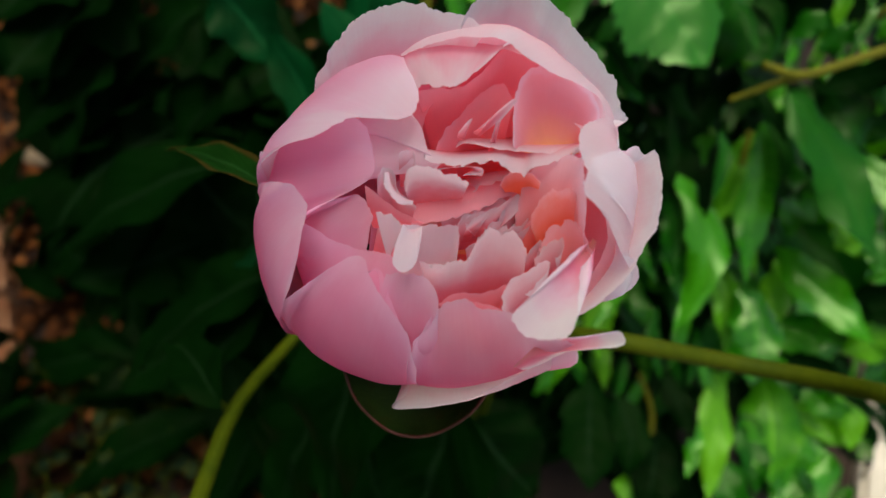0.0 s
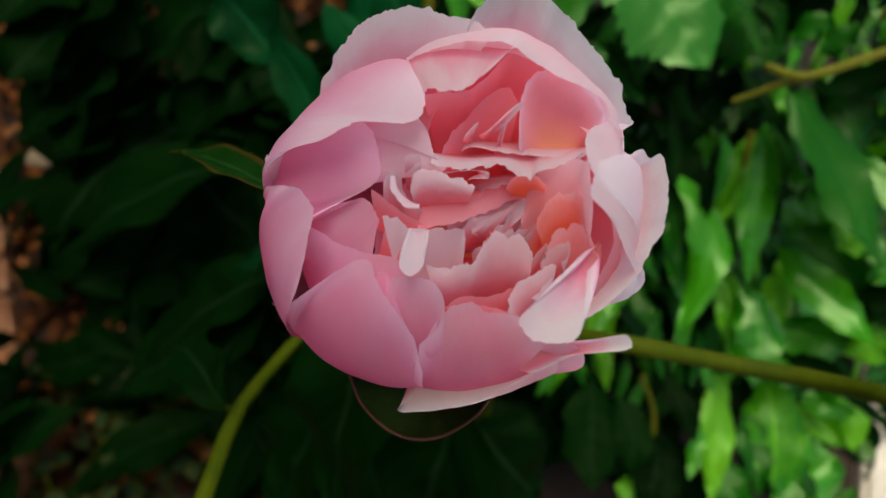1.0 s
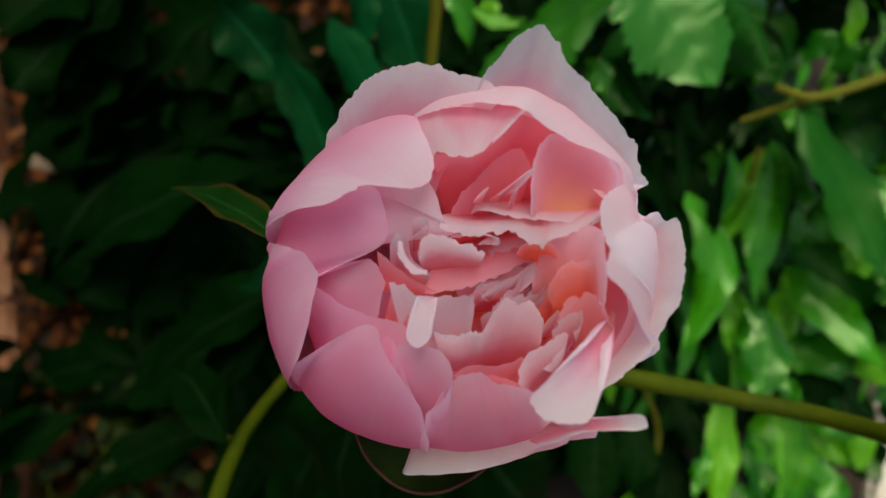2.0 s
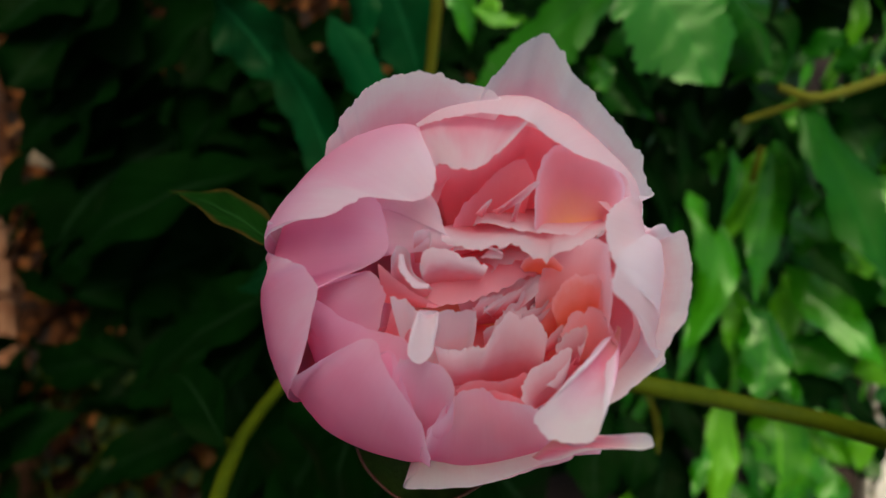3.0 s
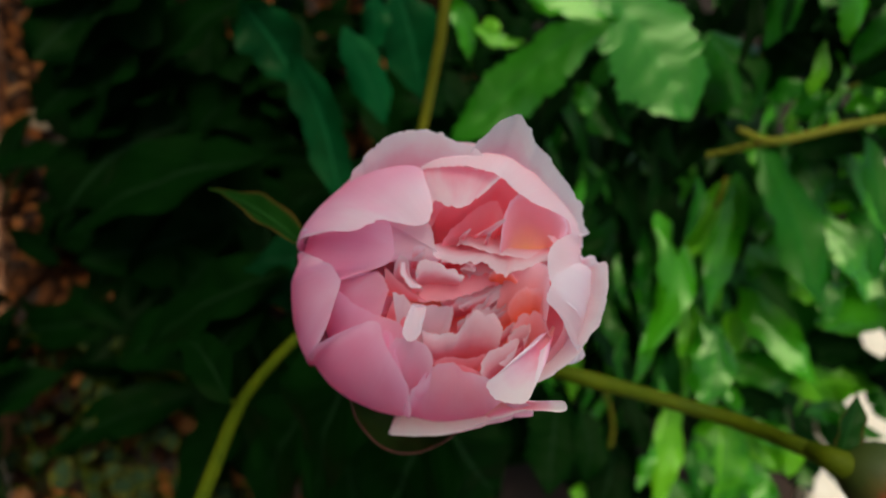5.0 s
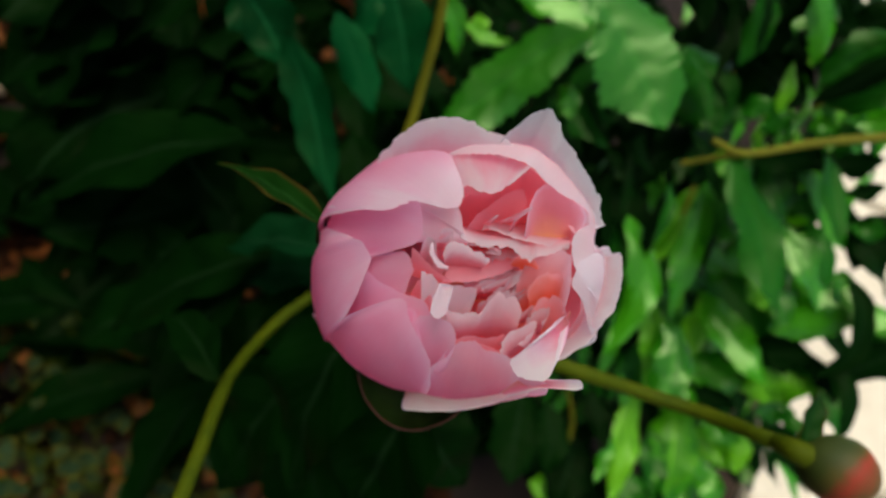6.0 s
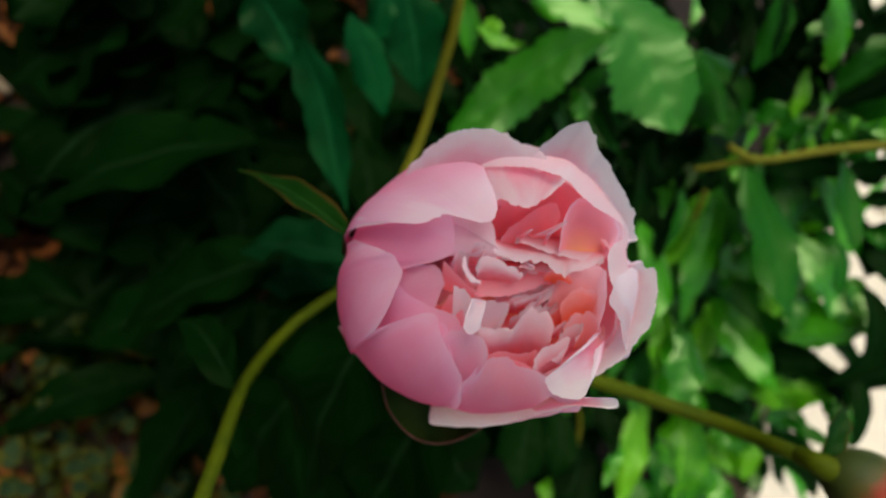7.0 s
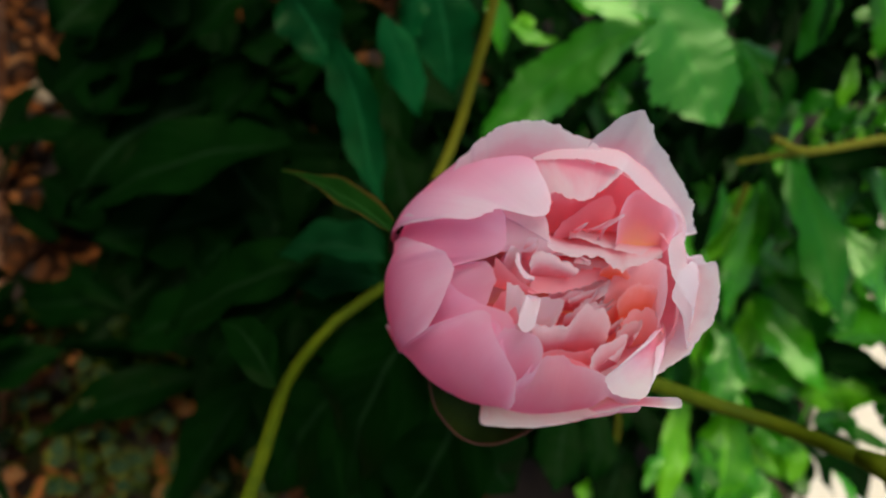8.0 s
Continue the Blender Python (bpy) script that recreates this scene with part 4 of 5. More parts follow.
# the bud on the side stem
def bud_on(owner, foot, way, size):
    way = Vector(way).normalized()
    turn = way.to_track_quat("Z", "Y").to_matrix()
    foot = Vector(foot)

    def shell(a0, a1, top, grow, name, material, label):
        rows = np.zeros((16, 15, 3))
        for j in range(16):
            v = j / 15
            for i in range(15):
                u = i / 14
                wide = math.sin(math.pi * (0.12 + 0.88 * v)) ** 0.6 if top < 1 else 1.0
                a = (a0 + a1) / 2 + (u - 0.5) * (a1 - a0) * (wide if v > 0.3 else 1)
                polar = math.pi * (1 - (0.02 + 0.96 * top * v))
                r = size * (1 + grow) * (0.74 + 0.26 * min(1.0, 1.5 * top * v))
                q = Vector((math.sin(polar) * math.cos(a) * r, math.sin(polar) * math.sin(a) * r, (1 + math.cos(polar)) * size * 1.08))
                rows[j, i] = foot + turn @ q
        return part(name, mesh_of(name, *sheet(rows)), material, owner, label)

    body = shell(0, 2 * math.pi, 1, 0, "bud", BUD_SKIN, "closed round bud flushed red and green")
    for k in range(3):
        ob = shell(k * 2.09, k * 2.09 + 1.9, 0.62 + 0.1 * (k % 2), 0.025, "sepal", BUD_SKIN, "")
        ob.parent, ob.matrix_parent_inverse = body, body.matrix_parent_inverse.inverted() @ Matrix.Translation(-BASE)
    return body


bud_on(plant, (0.1802, 0.0714, 0.8171), (0.030, -0.008, -0.002), 0.0167)
leaf(plant, (0.1814, 0.0726, 0.8183), (0.1941, 0.1014, 0.8298), 0.012, 30, 0.3, 0.2, BRACT, "bract")

part("receptacle", tube([(0.1748, 0.0790, 0.8095), (0.1772, 0.0740, 0.8160), (0.1816, 0.0714, 0.8172), (0.1871, 0.0697, 0.8168)], 0.0042, 0.0069, 16, 24), STEM, plant, "green receptacle under the bud")

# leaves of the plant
# The near-black leaves here carry the bed's left-hand shade in their paint.
blade(plant, [(-0.321, 0.598, 0.689), (-0.394, 0.535, 0.664), (-0.432, 0.464, 0.649)], 0.138, SHADOW_LEAF)
blade(plant, [(-0.380, 0.606, 0.697), (-0.419, 0.559, 0.687), (-0.444, 0.511, 0.680)], 0.113, SHADOW_LEAF)
blade(plant, [(-0.292, 0.485, 0.570), (-0.368, 0.418, 0.560), (-0.413, 0.315, 0.531)], 0.119, SHADOW_LEAF)
blade(plant, [(-0.239, 0.399, 0.495), (-0.313, 0.350, 0.499), (-0.379, 0.308, 0.517)], 0.102, SHADOW_LEAF)
blade(plant, [(-0.354, 0.543, 0.616), (-0.409, 0.488, 0.607), (-0.434, 0.429, 0.599)], 0.111, SHADOW_LEAF)
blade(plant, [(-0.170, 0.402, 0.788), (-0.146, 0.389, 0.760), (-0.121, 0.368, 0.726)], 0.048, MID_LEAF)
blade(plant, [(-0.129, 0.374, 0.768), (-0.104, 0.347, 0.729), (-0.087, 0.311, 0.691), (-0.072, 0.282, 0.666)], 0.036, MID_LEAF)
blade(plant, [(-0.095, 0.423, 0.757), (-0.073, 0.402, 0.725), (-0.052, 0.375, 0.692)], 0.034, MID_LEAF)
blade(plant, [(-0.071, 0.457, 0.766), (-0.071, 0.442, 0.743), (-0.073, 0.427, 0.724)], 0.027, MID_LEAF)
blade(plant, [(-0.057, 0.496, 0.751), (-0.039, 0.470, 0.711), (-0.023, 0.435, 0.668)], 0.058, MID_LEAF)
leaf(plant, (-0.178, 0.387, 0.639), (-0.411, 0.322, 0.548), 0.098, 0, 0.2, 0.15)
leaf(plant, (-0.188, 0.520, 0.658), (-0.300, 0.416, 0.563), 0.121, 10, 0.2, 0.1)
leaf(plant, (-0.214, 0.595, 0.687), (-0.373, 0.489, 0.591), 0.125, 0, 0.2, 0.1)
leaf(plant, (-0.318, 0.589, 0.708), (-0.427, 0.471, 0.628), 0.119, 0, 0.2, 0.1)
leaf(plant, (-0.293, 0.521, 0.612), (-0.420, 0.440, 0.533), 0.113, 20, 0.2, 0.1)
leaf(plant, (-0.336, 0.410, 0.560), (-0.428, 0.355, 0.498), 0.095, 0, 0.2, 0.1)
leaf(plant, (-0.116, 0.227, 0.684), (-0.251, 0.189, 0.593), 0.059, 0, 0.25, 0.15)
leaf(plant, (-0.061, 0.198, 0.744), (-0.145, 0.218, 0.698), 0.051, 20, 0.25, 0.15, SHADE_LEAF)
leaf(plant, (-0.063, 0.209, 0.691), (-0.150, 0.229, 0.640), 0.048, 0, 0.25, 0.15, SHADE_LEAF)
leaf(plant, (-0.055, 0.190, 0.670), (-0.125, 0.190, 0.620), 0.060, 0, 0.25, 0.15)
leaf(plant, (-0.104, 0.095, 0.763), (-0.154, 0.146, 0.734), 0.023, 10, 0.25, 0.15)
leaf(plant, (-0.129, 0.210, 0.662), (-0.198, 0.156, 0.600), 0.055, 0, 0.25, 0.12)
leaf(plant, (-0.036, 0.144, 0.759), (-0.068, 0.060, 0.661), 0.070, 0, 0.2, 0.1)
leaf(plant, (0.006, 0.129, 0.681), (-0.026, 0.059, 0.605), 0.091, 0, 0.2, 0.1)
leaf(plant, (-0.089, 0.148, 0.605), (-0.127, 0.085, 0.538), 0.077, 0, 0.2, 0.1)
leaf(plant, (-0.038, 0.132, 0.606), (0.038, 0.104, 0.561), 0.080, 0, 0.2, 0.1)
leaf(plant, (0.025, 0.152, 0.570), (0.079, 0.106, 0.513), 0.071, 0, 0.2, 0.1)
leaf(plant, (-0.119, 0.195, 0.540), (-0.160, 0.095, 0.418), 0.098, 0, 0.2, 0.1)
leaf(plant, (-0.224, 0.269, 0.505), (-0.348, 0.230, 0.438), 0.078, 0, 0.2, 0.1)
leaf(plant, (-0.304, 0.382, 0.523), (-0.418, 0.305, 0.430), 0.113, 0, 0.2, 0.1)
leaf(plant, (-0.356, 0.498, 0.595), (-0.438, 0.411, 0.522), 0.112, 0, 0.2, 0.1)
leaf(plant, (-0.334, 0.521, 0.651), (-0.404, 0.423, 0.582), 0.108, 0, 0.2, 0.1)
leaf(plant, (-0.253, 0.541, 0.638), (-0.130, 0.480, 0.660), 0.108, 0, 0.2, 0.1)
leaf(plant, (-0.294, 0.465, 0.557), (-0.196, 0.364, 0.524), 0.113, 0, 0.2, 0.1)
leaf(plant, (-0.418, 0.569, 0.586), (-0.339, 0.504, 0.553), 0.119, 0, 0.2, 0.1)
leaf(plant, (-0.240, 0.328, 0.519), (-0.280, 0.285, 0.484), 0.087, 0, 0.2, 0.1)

bush = new("peony_bush")
bush.location = (0.45, 0.5, 0.0)
bush.matrix_world = Matrix.Translation((0.45, 0.5, 0.0))
tagged(bush, "leafy green peony bush with glossy drooping leaflets", "shrub")
# Each leaf's green is picked as bright or dark as it looks lit.
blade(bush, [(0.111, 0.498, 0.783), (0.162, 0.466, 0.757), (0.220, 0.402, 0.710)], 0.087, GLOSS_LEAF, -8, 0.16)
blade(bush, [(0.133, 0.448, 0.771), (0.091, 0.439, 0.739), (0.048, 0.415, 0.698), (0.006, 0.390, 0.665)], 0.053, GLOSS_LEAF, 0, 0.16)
blade(bush, [(0.060, 0.481, 0.764), (0.105, 0.472, 0.766), (0.142, 0.459, 0.765)], 0.027, LIT_LEAF)
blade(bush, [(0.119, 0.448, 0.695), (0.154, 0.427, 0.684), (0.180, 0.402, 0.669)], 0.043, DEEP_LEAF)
blade(bush, [(0.119, 0.444, 0.705), (0.129, 0.435, 0.698), (0.136, 0.420, 0.684)], 0.023, LIT_LEAF, 20)
blade(bush, [(0.192, 0.462, 0.663), (0.213, 0.452, 0.664), (0.226, 0.441, 0.659)], 0.022, SHADOW_LEAF)
blade(bush, [(-0.004, 0.513, 0.739), (0.011, 0.497, 0.716), (0.018, 0.475, 0.687)], 0.022, LIT_LEAF)
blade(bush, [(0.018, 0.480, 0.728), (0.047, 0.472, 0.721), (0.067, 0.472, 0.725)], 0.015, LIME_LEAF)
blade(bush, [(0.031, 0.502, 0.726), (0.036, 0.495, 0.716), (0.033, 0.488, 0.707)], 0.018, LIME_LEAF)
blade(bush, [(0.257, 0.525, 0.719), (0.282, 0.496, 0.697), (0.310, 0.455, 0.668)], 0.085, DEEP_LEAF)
blade(bush, [(0.314, 0.522, 0.723), (0.352, 0.494, 0.721), (0.389, 0.463, 0.719)], 0.084, SHADOW_LEAF)
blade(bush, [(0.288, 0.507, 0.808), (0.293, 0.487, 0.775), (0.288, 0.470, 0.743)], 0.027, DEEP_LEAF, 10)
blade(bush, [(0.340, 0.523, 0.802), (0.336, 0.508, 0.769), (0.323, 0.495, 0.734)], 0.065, SHADOW_LEAF)
blade(bush, [(0.320, 0.494, 0.822), (0.335, 0.472, 0.800), (0.340, 0.450, 0.769)], 0.027, LIT_LEAF)
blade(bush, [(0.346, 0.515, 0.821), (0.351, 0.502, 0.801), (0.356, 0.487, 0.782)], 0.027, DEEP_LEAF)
blade(bush, [(0.319, 0.489, 0.785), (0.330, 0.482, 0.786), (0.341, 0.471, 0.782)], 0.022, LIT_LEAF)
blade(bush, [(0.332, 0.503, 0.755), (0.349, 0.493, 0.760), (0.366, 0.480, 0.760)], 0.041, SHADOW_LEAF)
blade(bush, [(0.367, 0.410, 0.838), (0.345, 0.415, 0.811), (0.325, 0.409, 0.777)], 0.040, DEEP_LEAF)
blade(bush, [(0.366, 0.398, 0.842), (0.347, 0.396, 0.809), (0.314, 0.393, 0.763)], 0.020, SHADOW_LEAF)
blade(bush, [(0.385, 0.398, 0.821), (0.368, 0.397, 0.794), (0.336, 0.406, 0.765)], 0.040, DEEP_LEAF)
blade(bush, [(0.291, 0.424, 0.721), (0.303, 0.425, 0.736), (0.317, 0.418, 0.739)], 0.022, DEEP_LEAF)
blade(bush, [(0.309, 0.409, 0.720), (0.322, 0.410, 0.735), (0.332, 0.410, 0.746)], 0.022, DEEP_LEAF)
blade(bush, [(0.310, 0.388, 0.697), (0.337, 0.381, 0.715), (0.356, 0.378, 0.733)], 0.026, SHADOW_LEAF)
blade(bush, [(0.408, 0.393, 0.777), (0.388, 0.400, 0.759), (0.370, 0.409, 0.747)], 0.022, LIT_LEAF)
blade(bush, [(0.352, 0.411, 0.730), (0.358, 0.411, 0.737), (0.373, 0.403, 0.744)], 0.017, LIT_LEAF)
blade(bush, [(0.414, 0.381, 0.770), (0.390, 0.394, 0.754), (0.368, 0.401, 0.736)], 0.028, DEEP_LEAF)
blade(bush, [(0.342, 0.408, 0.715), (0.362, 0.390, 0.715), (0.375, 0.376, 0.714)], 0.032, SHADOW_LEAF)
blade(bush, [(0.204, 0.428, 0.603), (0.233, 0.396, 0.589), (0.261, 0.361, 0.576)], 0.049, SHADOW_LEAF)
blade(bush, [(0.219, 0.380, 0.603), (0.247, 0.342, 0.589), (0.245, 0.297, 0.558), (0.220, 0.252, 0.521)], 0.039, LIT_LEAF)
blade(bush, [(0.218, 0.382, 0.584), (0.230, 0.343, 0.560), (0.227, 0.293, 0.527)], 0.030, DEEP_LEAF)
blade(bush, [(0.291, 0.399, 0.652), (0.293, 0.365, 0.622), (0.285, 0.323, 0.584), (0.280, 0.279, 0.554)], 0.031, LIT_LEAF, 12)
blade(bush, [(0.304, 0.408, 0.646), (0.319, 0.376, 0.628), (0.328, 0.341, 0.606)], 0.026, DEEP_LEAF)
blade(bush, [(0.317, 0.365, 0.633), (0.320, 0.354, 0.625), (0.319, 0.342, 0.614)], 0.017, LIT_LEAF)
blade(bush, [(0.320, 0.354, 0.596), (0.327, 0.338, 0.589), (0.325, 0.323, 0.577)], 0.023, LIT_LEAF)
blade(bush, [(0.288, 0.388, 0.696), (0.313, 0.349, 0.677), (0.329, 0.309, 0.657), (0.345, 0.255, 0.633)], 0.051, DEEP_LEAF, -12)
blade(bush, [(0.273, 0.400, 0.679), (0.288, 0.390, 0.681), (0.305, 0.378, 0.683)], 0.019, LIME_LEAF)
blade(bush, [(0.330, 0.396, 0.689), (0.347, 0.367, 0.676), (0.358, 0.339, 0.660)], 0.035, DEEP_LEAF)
blade(bush, [(0.346, 0.345, 0.663), (0.369, 0.312, 0.657), (0.385, 0.266, 0.640)], 0.032, LIT_LEAF)
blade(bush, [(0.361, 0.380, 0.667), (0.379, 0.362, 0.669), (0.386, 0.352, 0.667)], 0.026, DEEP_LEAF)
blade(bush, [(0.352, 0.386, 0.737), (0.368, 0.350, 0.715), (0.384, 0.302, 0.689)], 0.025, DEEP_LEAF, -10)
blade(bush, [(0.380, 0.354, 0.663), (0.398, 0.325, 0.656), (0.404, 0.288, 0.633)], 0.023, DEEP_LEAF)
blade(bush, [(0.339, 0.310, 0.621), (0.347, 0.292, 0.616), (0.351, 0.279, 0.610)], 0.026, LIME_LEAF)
blade(bush, [(0.374, 0.311, 0.606), (0.382, 0.292, 0.601), (0.381, 0.273, 0.588)], 0.029, LIT_LEAF)
blade(bush, [(0.291, 0.299, 0.526), (0.304, 0.265, 0.515), (0.294, 0.213, 0.487)], 0.049, LIT_LEAF)
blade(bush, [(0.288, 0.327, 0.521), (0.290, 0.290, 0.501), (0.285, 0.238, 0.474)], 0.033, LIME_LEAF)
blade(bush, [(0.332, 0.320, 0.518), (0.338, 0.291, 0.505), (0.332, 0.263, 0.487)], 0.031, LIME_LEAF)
blade(bush, [(0.320, 0.326, 0.562), (0.349, 0.281, 0.554), (0.386, 0.214, 0.549)], 0.038, LIT_LEAF, 10)
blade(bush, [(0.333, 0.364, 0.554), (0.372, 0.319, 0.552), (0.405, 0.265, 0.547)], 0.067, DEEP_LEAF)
blade(bush, [(0.319, 0.274, 0.485), (0.353, 0.261, 0.500), (0.392, 0.236, 0.515)], 0.041, LIT_LEAF, -10)
blade(bush, [(0.321, 0.249, 0.480), (0.332, 0.235, 0.481), (0.340, 0.219, 0.479)], 0.020, LIT_LEAF)
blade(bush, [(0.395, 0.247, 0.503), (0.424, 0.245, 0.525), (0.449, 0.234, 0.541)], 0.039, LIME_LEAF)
blade(bush, [(0.329, 0.245, 0.471), (0.359, 0.236, 0.486), (0.381, 0.220, 0.495)], 0.032, SHADOW_LEAF)
blade(bush, [(0.379, 0.278, 0.576), (0.407, 0.279, 0.600), (0.438, 0.271, 0.626)], 0.037, LIT_LEAF)
blade(bush, [(0.403, 0.312, 0.619), (0.424, 0.294, 0.627), (0.445, 0.267, 0.631)], 0.037, LIT_LEAF)
blade(bush, [(0.418, 0.305, 0.652), (0.431, 0.269, 0.641), (0.425, 0.238, 0.617), (0.402, 0.223, 0.587)], 0.023, SHADOW_LEAF)
blade(bush, [(0.379, 0.273, 0.544), (0.405, 0.261, 0.559), (0.425, 0.251, 0.571)], 0.041, SHADOW_LEAF)
blade(bush, [(0.457, 0.366, 0.690), (0.449, 0.340, 0.656), (0.441, 0.325, 0.635)], 0.059, SHADOW_LEAF)
blade(bush, [(0.468, 0.245, 0.642), (0.447, 0.234, 0.613), (0.422, 0.226, 0.585)], 0.037, SHADOW_LEAF)
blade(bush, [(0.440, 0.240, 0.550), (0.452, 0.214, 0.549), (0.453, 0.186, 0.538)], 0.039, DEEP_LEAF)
blade(bush, [(0.406, 0.220, 0.486), (0.424, 0.222, 0.501), (0.439, 0.207, 0.507)], 0.031, LIT_LEAF)
blade(bush, [(0.443, 0.284, 0.640), (0.451, 0.268, 0.638), (0.464, 0.255, 0.644)], 0.027, LIT_LEAF)
blade(bush, [(0.293, 0.252, 0.430), (0.288, 0.200, 0.409), (0.271, 0.131, 0.383)], 0.035, LIME_LEAF)
blade(bush, [(0.263, 0.199, 0.431), (0.254, 0.171, 0.418), (0.245, 0.147, 0.409)], 0.017, LIT_LEAF)
blade(bush, [(0.353, 0.252, 0.414), (0.354, 0.203, 0.397), (0.342, 0.136, 0.372)], 0.062, LIME_LEAF)
blade(bush, [(0.325, 0.217, 0.398), (0.330, 0.176, 0.388), (0.325, 0.137, 0.375)], 0.034, DEEP_LEAF)
blade(bush, [(0.380, 0.186, 0.383), (0.370, 0.158, 0.370), (0.357, 0.121, 0.355)], 0.043, LIT_LEAF)
blade(bush, [(0.387, 0.233, 0.390), (0.408, 0.206, 0.394), (0.426, 0.180, 0.398)], 0.032, LIME_LEAF)
blade(bush, [(0.398, 0.219, 0.393), (0.394, 0.188, 0.380), (0.400, 0.156, 0.375)], 0.029, LIT_LEAF)
blade(bush, [(0.417, 0.228, 0.420), (0.427, 0.205, 0.419), (0.422, 0.175, 0.406)], 0.027, LIME_LEAF)
blade(bush, [(0.380, 0.230, 0.422), (0.402, 0.213, 0.430), (0.421, 0.206, 0.441)], 0.026, LIT_LEAF)
blade(bush, [(0.155, 0.241, 0.441), (0.151, 0.194, 0.422), (0.146, 0.135, 0.405)], 0.061, SHADOW_LEAF)
blade(bush, [(0.177, 0.221, 0.439), (0.190, 0.183, 0.431), (0.181, 0.143, 0.417)], 0.038, SHADOW_LEAF)
blade(bush, [(0.231, 0.203, 0.397), (0.222, 0.160, 0.381), (0.209, 0.118, 0.367)], 0.054, SHADOW_LEAF)
blade(bush, [(0.183, 0.152, 0.356), (0.215, 0.144, 0.364), (0.234, 0.124, 0.366)], 0.037, LIME_LEAF)
blade(bush, [(0.223, 0.235, 0.462), (0.238, 0.200, 0.455), (0.244, 0.172, 0.448)], 0.027, SHADOW_LEAF)
blade(bush, [(0.286, 0.174, 0.377), (0.298, 0.150, 0.376), (0.309, 0.120, 0.375)], 0.045, DEEP_LEAF)
blade(bush, [(0.396, 0.171, 0.412), (0.387, 0.147, 0.401), (0.378, 0.124, 0.390)], 0.031, LIT_LEAF)
blade(bush, [(0.420, 0.441, 0.773), (0.412, 0.427, 0.742), (0.402, 0.422, 0.723)], 0.041, SHADOW_LEAF)
blade(bush, [(0.390, 0.469, 0.826), (0.375, 0.471, 0.806), (0.357, 0.477, 0.790)], 0.040, SHADOW_LEAF)
blade(bush, [(0.471, 0.279, 0.634), (0.461, 0.263, 0.613), (0.454, 0.245, 0.596)], 0.031, LIT_LEAF)
blade(bush, [(0.387, 0.267, 0.551), (0.411, 0.256, 0.566), (0.431, 0.241, 0.576)], 0.028, SHADOW_LEAF)
blade(bush, [(0.399, 0.298, 0.565), (0.429, 0.301, 0.593), (0.458, 0.279, 0.610)], 0.033, LIT_LEAF)
blade(bush, [(0.432, 0.327, 0.632), (0.443, 0.293, 0.619), (0.457, 0.263, 0.614)], 0.028, LIT_LEAF)
blade(bush, [(0.377, 0.234, 0.513), (0.406, 0.237, 0.538), (0.437, 0.225, 0.560)], 0.040, LIME_LEAF)
blade(bush, [(0.419, 0.238, 0.593), (0.432, 0.216, 0.594), (0.433, 0.193, 0.585), (0.426, 0.171, 0.570)], 0.024, SHADOW_LEAF)
blade(bush, [(0.390, 0.207, 0.539), (0.410, 0.187, 0.548), (0.427, 0.176, 0.558)], 0.015, DEEP_LEAF)
blade(bush, [(0.396, 0.255, 0.531), (0.421, 0.242, 0.546), (0.445, 0.234, 0.564)], 0.036, DEEP_LEAF)
blade(bush, [(0.422, 0.257, 0.576), (0.431, 0.230, 0.570), (0.438, 0.209, 0.567)], 0.021, SHADOW_LEAF)
blade(bush, [(0.388, 0.402, 0.690), (0.402, 0.368, 0.672), (0.415, 0.334, 0.655)], 0.031, LIT_LEAF)
blade(bush, [(0.386, 0.361, 0.632), (0.402, 0.334, 0.625), (0.413, 0.305, 0.614)], 0.023, LIT_LEAF)
blade(bush, [(0.369, 0.382, 0.650), (0.385, 0.369, 0.654), (0.399, 0.363, 0.662)], 0.020, LIME_LEAF)
blade(bush, [(0.425, 0.315, 0.634), (0.436, 0.286, 0.625), (0.448, 0.257, 0.619)], 0.028, LIT_LEAF)
blade(bush, [(0.425, 0.351, 0.663), (0.443, 0.325, 0.662), (0.455, 0.290, 0.649)], 0.029, SHADOW_LEAF)
blade(bush, [(0.409, 0.379, 0.690), (0.421, 0.373, 0.698), (0.433, 0.373, 0.713)], 0.020, SHADOW_LEAF)
blade(bush, [(0.425, 0.357, 0.668), (0.438, 0.348, 0.676), (0.451, 0.344, 0.687)], 0.026, DEEP_LEAF)
blade(bush, [(0.452, 0.297, 0.633), (0.460, 0.276, 0.628), (0.469, 0.241, 0.617)], 0.035, DEEP_LEAF)
blade(bush, [(0.390, 0.398, 0.708), (0.405, 0.390, 0.716), (0.421, 0.386, 0.733)], 0.027, SHADOW_LEAF)

bush_stems = (([(0.403, 0.372, 0.774), (0.323, 0.361, 0.757), (0.261, 0.343, 0.749), (0.227, 0.343, 0.757)], 0.0042, 0.003),
              ([(0.261, 0.343, 0.749), (0.239, 0.345, 0.736), (0.218, 0.347, 0.722)], 0.003, 0.002),
              ([(0.360, 0.597, 0.776), (0.332, 0.539, 0.734), (0.302, 0.497, 0.689)], 0.0034, 0.003),
              ([(0.453, 0.488, 0.787), (0.413, 0.466, 0.754), (0.383, 0.465, 0.714)], 0.0036, 0.003),
              ([(0.266, 0.353, 0.512), (0.297, 0.391, 0.562), (0.306, 0.429, 0.613)], 0.003, 0.003),
              ([(0.244, 0.195, 0.305), (0.250, 0.240, 0.336), (0.235, 0.279, 0.363)], 0.003, 0.003))
for line, r0, r1 in bush_stems:
    stem(line, r0, r1, "", bush)


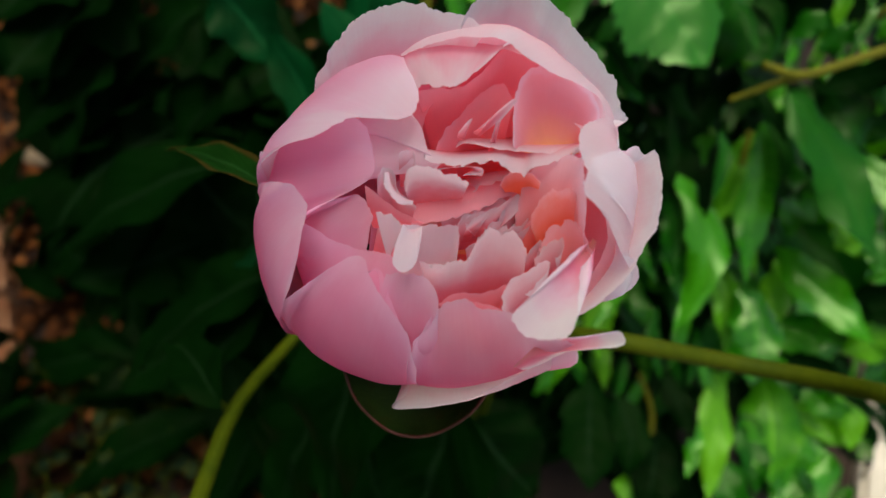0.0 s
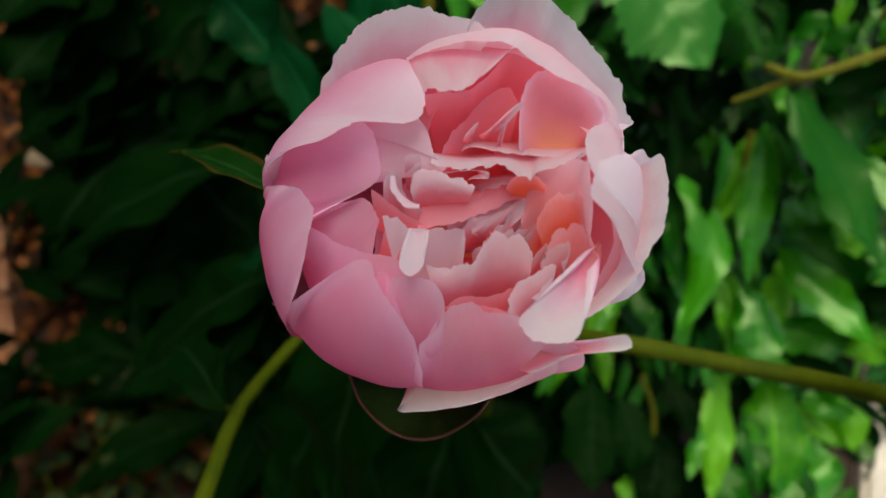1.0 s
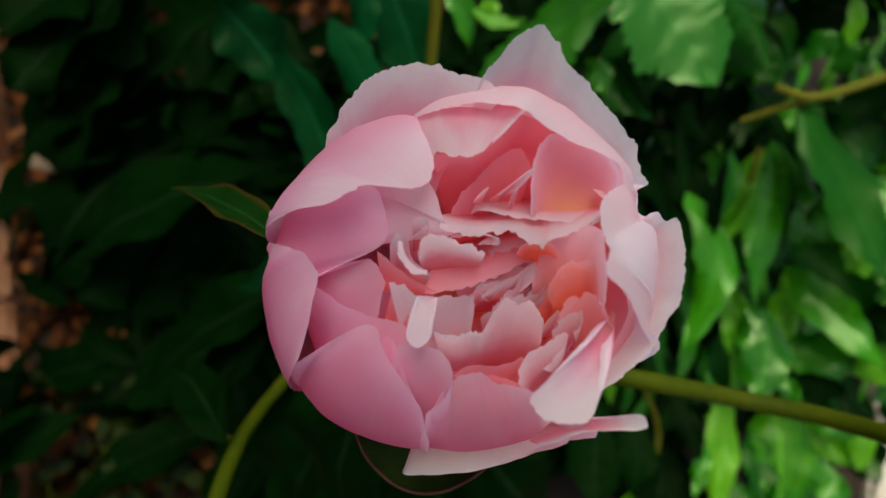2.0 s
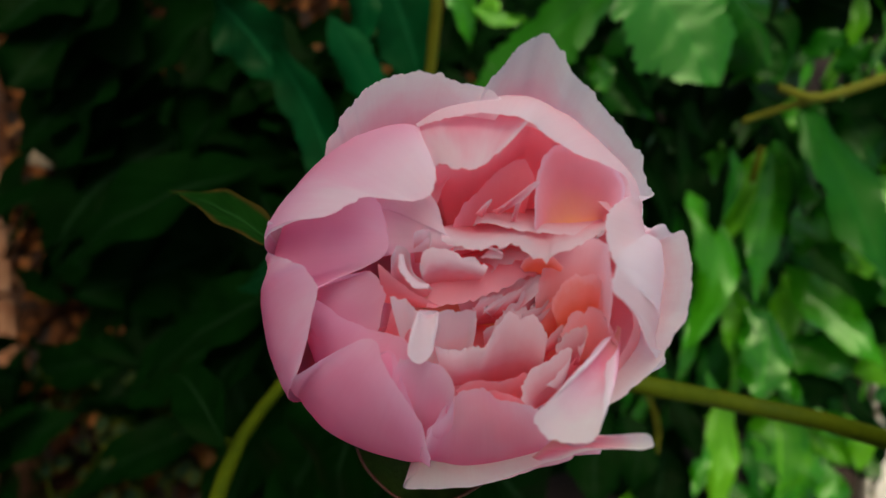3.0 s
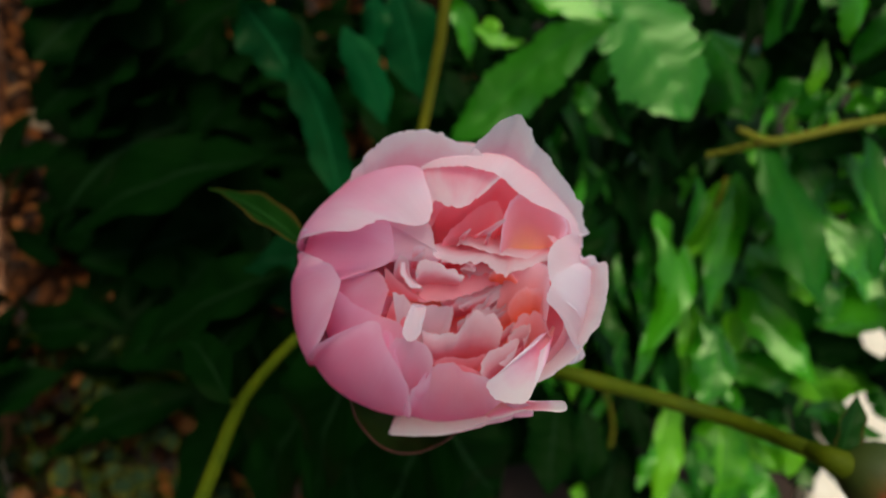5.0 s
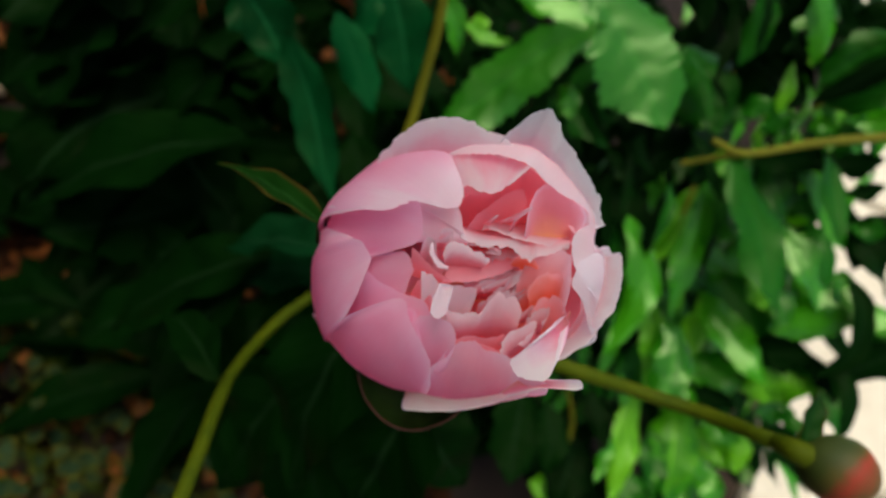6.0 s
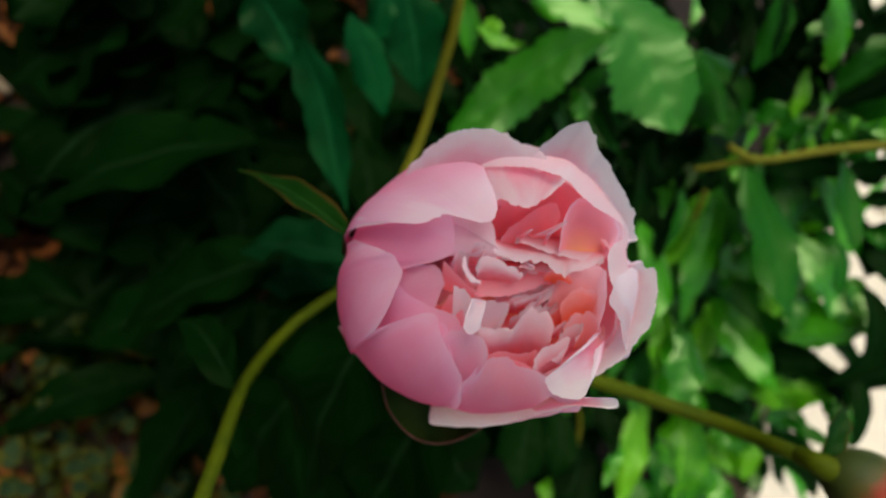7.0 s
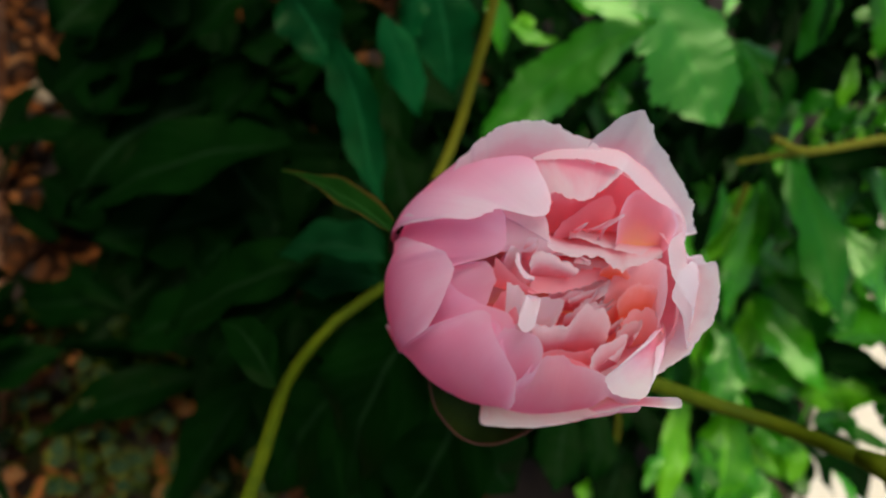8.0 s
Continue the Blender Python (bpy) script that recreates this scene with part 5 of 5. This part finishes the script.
# ground cover at the edge of the bed
def cover_plant(x, y, seed):
    rng = random.Random(seed)
    owner = new("cover_plant")
    owner.location = (x, y, 0.0)
    owner.matrix_world = Matrix.Translation((x, y, 0.0))
    tagged(owner, "low yellow-green ground cover plant on bark mulch", "small plant", "ground cover plants")
    for k in range(rng.randint(6, 9)):
        a = k * 2.4 + rng.uniform(-0.4, 0.4)
        reach, high = rng.uniform(0.02, 0.085), rng.uniform(0.03, 0.10)
        p = Vector((x + math.cos(a) * reach, y + math.sin(a) * reach, high))
        d = Vector((math.cos(a), math.sin(a), rng.uniform(-0.5, 0.1))).normalized()
        size = rng.uniform(0.020, 0.040)
        leaf(owner, p, p + d * size, size * rng.uniform(0.75, 0.95), rng.uniform(-25, 25), 0.15, 0.15, COVER_LEAF)
        stem([(x + math.cos(a) * 0.006, y + math.sin(a) * 0.006, -0.01), (x + math.cos(a) * reach * 0.4, y + math.sin(a) * reach * 0.4, high * 0.7), p], 0.0013, 0.001, "", owner)


for k, (x, y) in enumerate([(-0.48, 0.33), (-0.62, 0.42), (-0.36, 0.19), (-0.40, 0.14), (-0.50, 0.15), (-0.27, 0.14), (-0.55, 0.27), (-0.43, 0.38), (-0.45, 0.21), (-0.59, 0.23), (-0.50, 0.34), (-0.58, 0.16), (-0.49, 0.19), (-0.38, 0.15), (-0.39, 0.30), (-0.62, 0.37), (-0.67, 0.26), (-0.29, 0.16)]):
    cover_plant(x, y, 40 + k)


# a cream stone among the chips
def stone(x, y, size, seed):
    bm = bmesh.new()
    bmesh.ops.create_icosphere(bm, subdivisions=4, radius=1.0)
    for v in bm.verts:
        v.co *= 1 + 0.22 * noise.noise(v.co * 1.3 + Vector((seed, 0, 0))) + 0.05 * noise.noise(v.co * 4)
        v.co = Vector((v.co.x * size, v.co.y * size * 0.75, v.co.z * size * 0.5))
    me = bpy.data.meshes.new("stone")
    bm.to_mesh(me)
    for q in me.polygons:
        q.use_smooth = True
    me.materials.append(STONE)
    ob = new("stone", me)
    ob.location = (x, y, size * 0.3)
    return tagged(ob, "rounded tan garden stone lying on bark mulch", "stone")


stone(-0.955, 0.98, 0.045, 2)


# brick edging along the bed
BRICK = rough_material("worn_brick", [(0.2, (0.26, 0.095, 0.038)), (0.55, (0.44, 0.22, 0.11)), (0.85, (0.58, 0.42, 0.27))], 14, 0.5, 0.85, 0.6, 0.15, True)
edging = tagged(new("brick_edging"), "row of worn tan and orange bricks edging the flower bed", "edging", kind="structure")
EDGE_A, EDGE_B = Vector((-0.67, 0.10, 0.0)), Vector((-1.40, 1.56, 0.0))
brick_mesh = slab_mesh(0.20, 0.095, 0.06, 7)
brick_mesh.materials.append(BRICK)
edge_way = (EDGE_B - EDGE_A).normalized()
for k in range(int((EDGE_B - EDGE_A).length / 0.212) + 3):
    rng = random.Random(70 + k)
    brick = new("brick", brick_mesh)
    brick.parent = edging
    spot = EDGE_A + edge_way * (0.212 * (k - 1) + rng.uniform(-0.004, 0.004))
    brick.matrix_basis = pose(spot.x, spot.y, 0.006 + rng.uniform(-0.012, 0.008), rng.uniform(-6, 6), rng.uniform(-4, 4), math.degrees(math.atan2(edge_way.y, edge_way.x)) + rng.uniform(-3, 3))

# filler foliage deeper in the bushes
def filler(owner, count, xs, ys, zs, seed, size=(0.07, 0.12), hang=(0, 0, -0.4), lit_share=0.0, joined=False):
    rng = random.Random(seed)
    heap = {}
    for k in range(count):
        b = Vector((rng.uniform(*xs), rng.uniform(*ys), rng.uniform(*zs)))
        a = rng.uniform(0, 6.3)
        if owner.name == "peony_bush" and b.x > 0.54 + 0.58 * (b.y - 0.2):
            continue
        length = rng.uniform(*size)
        d = (Vector((math.cos(a), math.sin(a), rng.uniform(-0.4, 0.4))) * 0.7 + Vector(hang)).normalized()
        shape = (length * (rng.uniform(0.22, 0.32) if owner.name == "peony_bush" else rng.uniform(0.28, 0.42)), rng.uniform(-35, 35), rng.uniform(0.15, 0.35), rng.uniform(0.08, 0.2))
        # Mostly near-black, so the colour itself gives the shade low among the stems.
        material = LIT_LEAF if rng.random() < lit_share else SHADOW_LEAF
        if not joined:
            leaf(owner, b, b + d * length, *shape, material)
            continue
        verts, faces, uvs = sheet(leaf_rows(b, b + d * length, *shape, seed * 1000 + k, nu=7, nv=12))
        v, f, u = heap.setdefault(material.name, ([], [], []))
        f += [tuple(q + len(v) for q in face) for face in faces]
        v += list(verts)
        u += uvs
    for name, (v, f, u) in heap.items():
        tagged(part("foliage", mesh_of("foliage", v, f, u), bpy.data.materials[name], owner), kind="stuff")


def canopy(owner, count, near, far, seed, shares, joined=False, size=(0.07, 0.125), slim=(0.24, 0.36), low=-0.42):
    """Drooping leaflets in a layer that lies between two depths behind the bush's sloping face."""
    rng = random.Random(seed)
    across, down, out = Vector((0.872, 0.156, 0.463)), Vector((0.480, -0.449, -0.754)), Vector((-0.090, -0.880, 0.466))
    heap = {}
    for k in range(count):
        u, v = rng.uniform(-0.26, 0.40), rng.uniform(low, 0.34)
        spot = Vector((0.298, 0.355, 0.620)) + across * u + down * v - out * rng.uniform(near, far)
        length = rng.uniform(*size)
        way = Vector((rng.uniform(-0.7, 0.75), -0.72, -0.52 + rng.uniform(-0.2, 0.3))).normalized()
        bend = Vector((rng.uniform(-0.12, 0.12), 0, rng.uniform(0.02, 0.12))) * length
        path = [spot - way * length / 2, spot + bend, spot + way * length / 2]
        width, roll = length * rng.uniform(*slim), rng.uniform(-40, 40)
        # Top and hollow of the bush get near-black leaves as painted shade.
        shade_zone = v < -0.11 or (-0.11 < u < 0.025 and v < 0.015)
        material = rng.choices((LIT_LEAF, DEEP_LEAF, LIME_LEAF, SHADOW_LEAF), (0.05, 1.0, 0, 7) if shade_zone else shares)[0]
        if spot.x > 0.40 + 0.55 * (spot.y - 0.2):
            continue
        if not joined:
            blade(owner, path, width, material, roll)
            continue
        verts, faces, uvs = sheet(blade_rows(path, width, roll, 0.12, seed * 1000 + k, nu=7, nv=14))
        points, loops, marks = heap.setdefault(material.name, ([], [], []))
        loops += [tuple(q + len(points) for q in face) for face in faces]
        points += list(verts)
        marks += uvs
    for name, (points, loops, marks) in heap.items():
        tagged(part("foliage", mesh_of("foliage", points, loops, marks), bpy.data.materials[name], owner), kind="stuff")


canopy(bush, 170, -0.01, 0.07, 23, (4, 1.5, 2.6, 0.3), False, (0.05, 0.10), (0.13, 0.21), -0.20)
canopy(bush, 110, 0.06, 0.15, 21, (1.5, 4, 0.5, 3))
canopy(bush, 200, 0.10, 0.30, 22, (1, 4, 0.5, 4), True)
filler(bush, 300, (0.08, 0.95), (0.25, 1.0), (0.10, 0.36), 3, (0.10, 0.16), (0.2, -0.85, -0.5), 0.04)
filler(bush, 60, (0.30, 0.60), (0.15, 0.5), (0.12, 0.36), 9, (0.07, 0.12), (0.2, -0.75, -0.5), 0.45)
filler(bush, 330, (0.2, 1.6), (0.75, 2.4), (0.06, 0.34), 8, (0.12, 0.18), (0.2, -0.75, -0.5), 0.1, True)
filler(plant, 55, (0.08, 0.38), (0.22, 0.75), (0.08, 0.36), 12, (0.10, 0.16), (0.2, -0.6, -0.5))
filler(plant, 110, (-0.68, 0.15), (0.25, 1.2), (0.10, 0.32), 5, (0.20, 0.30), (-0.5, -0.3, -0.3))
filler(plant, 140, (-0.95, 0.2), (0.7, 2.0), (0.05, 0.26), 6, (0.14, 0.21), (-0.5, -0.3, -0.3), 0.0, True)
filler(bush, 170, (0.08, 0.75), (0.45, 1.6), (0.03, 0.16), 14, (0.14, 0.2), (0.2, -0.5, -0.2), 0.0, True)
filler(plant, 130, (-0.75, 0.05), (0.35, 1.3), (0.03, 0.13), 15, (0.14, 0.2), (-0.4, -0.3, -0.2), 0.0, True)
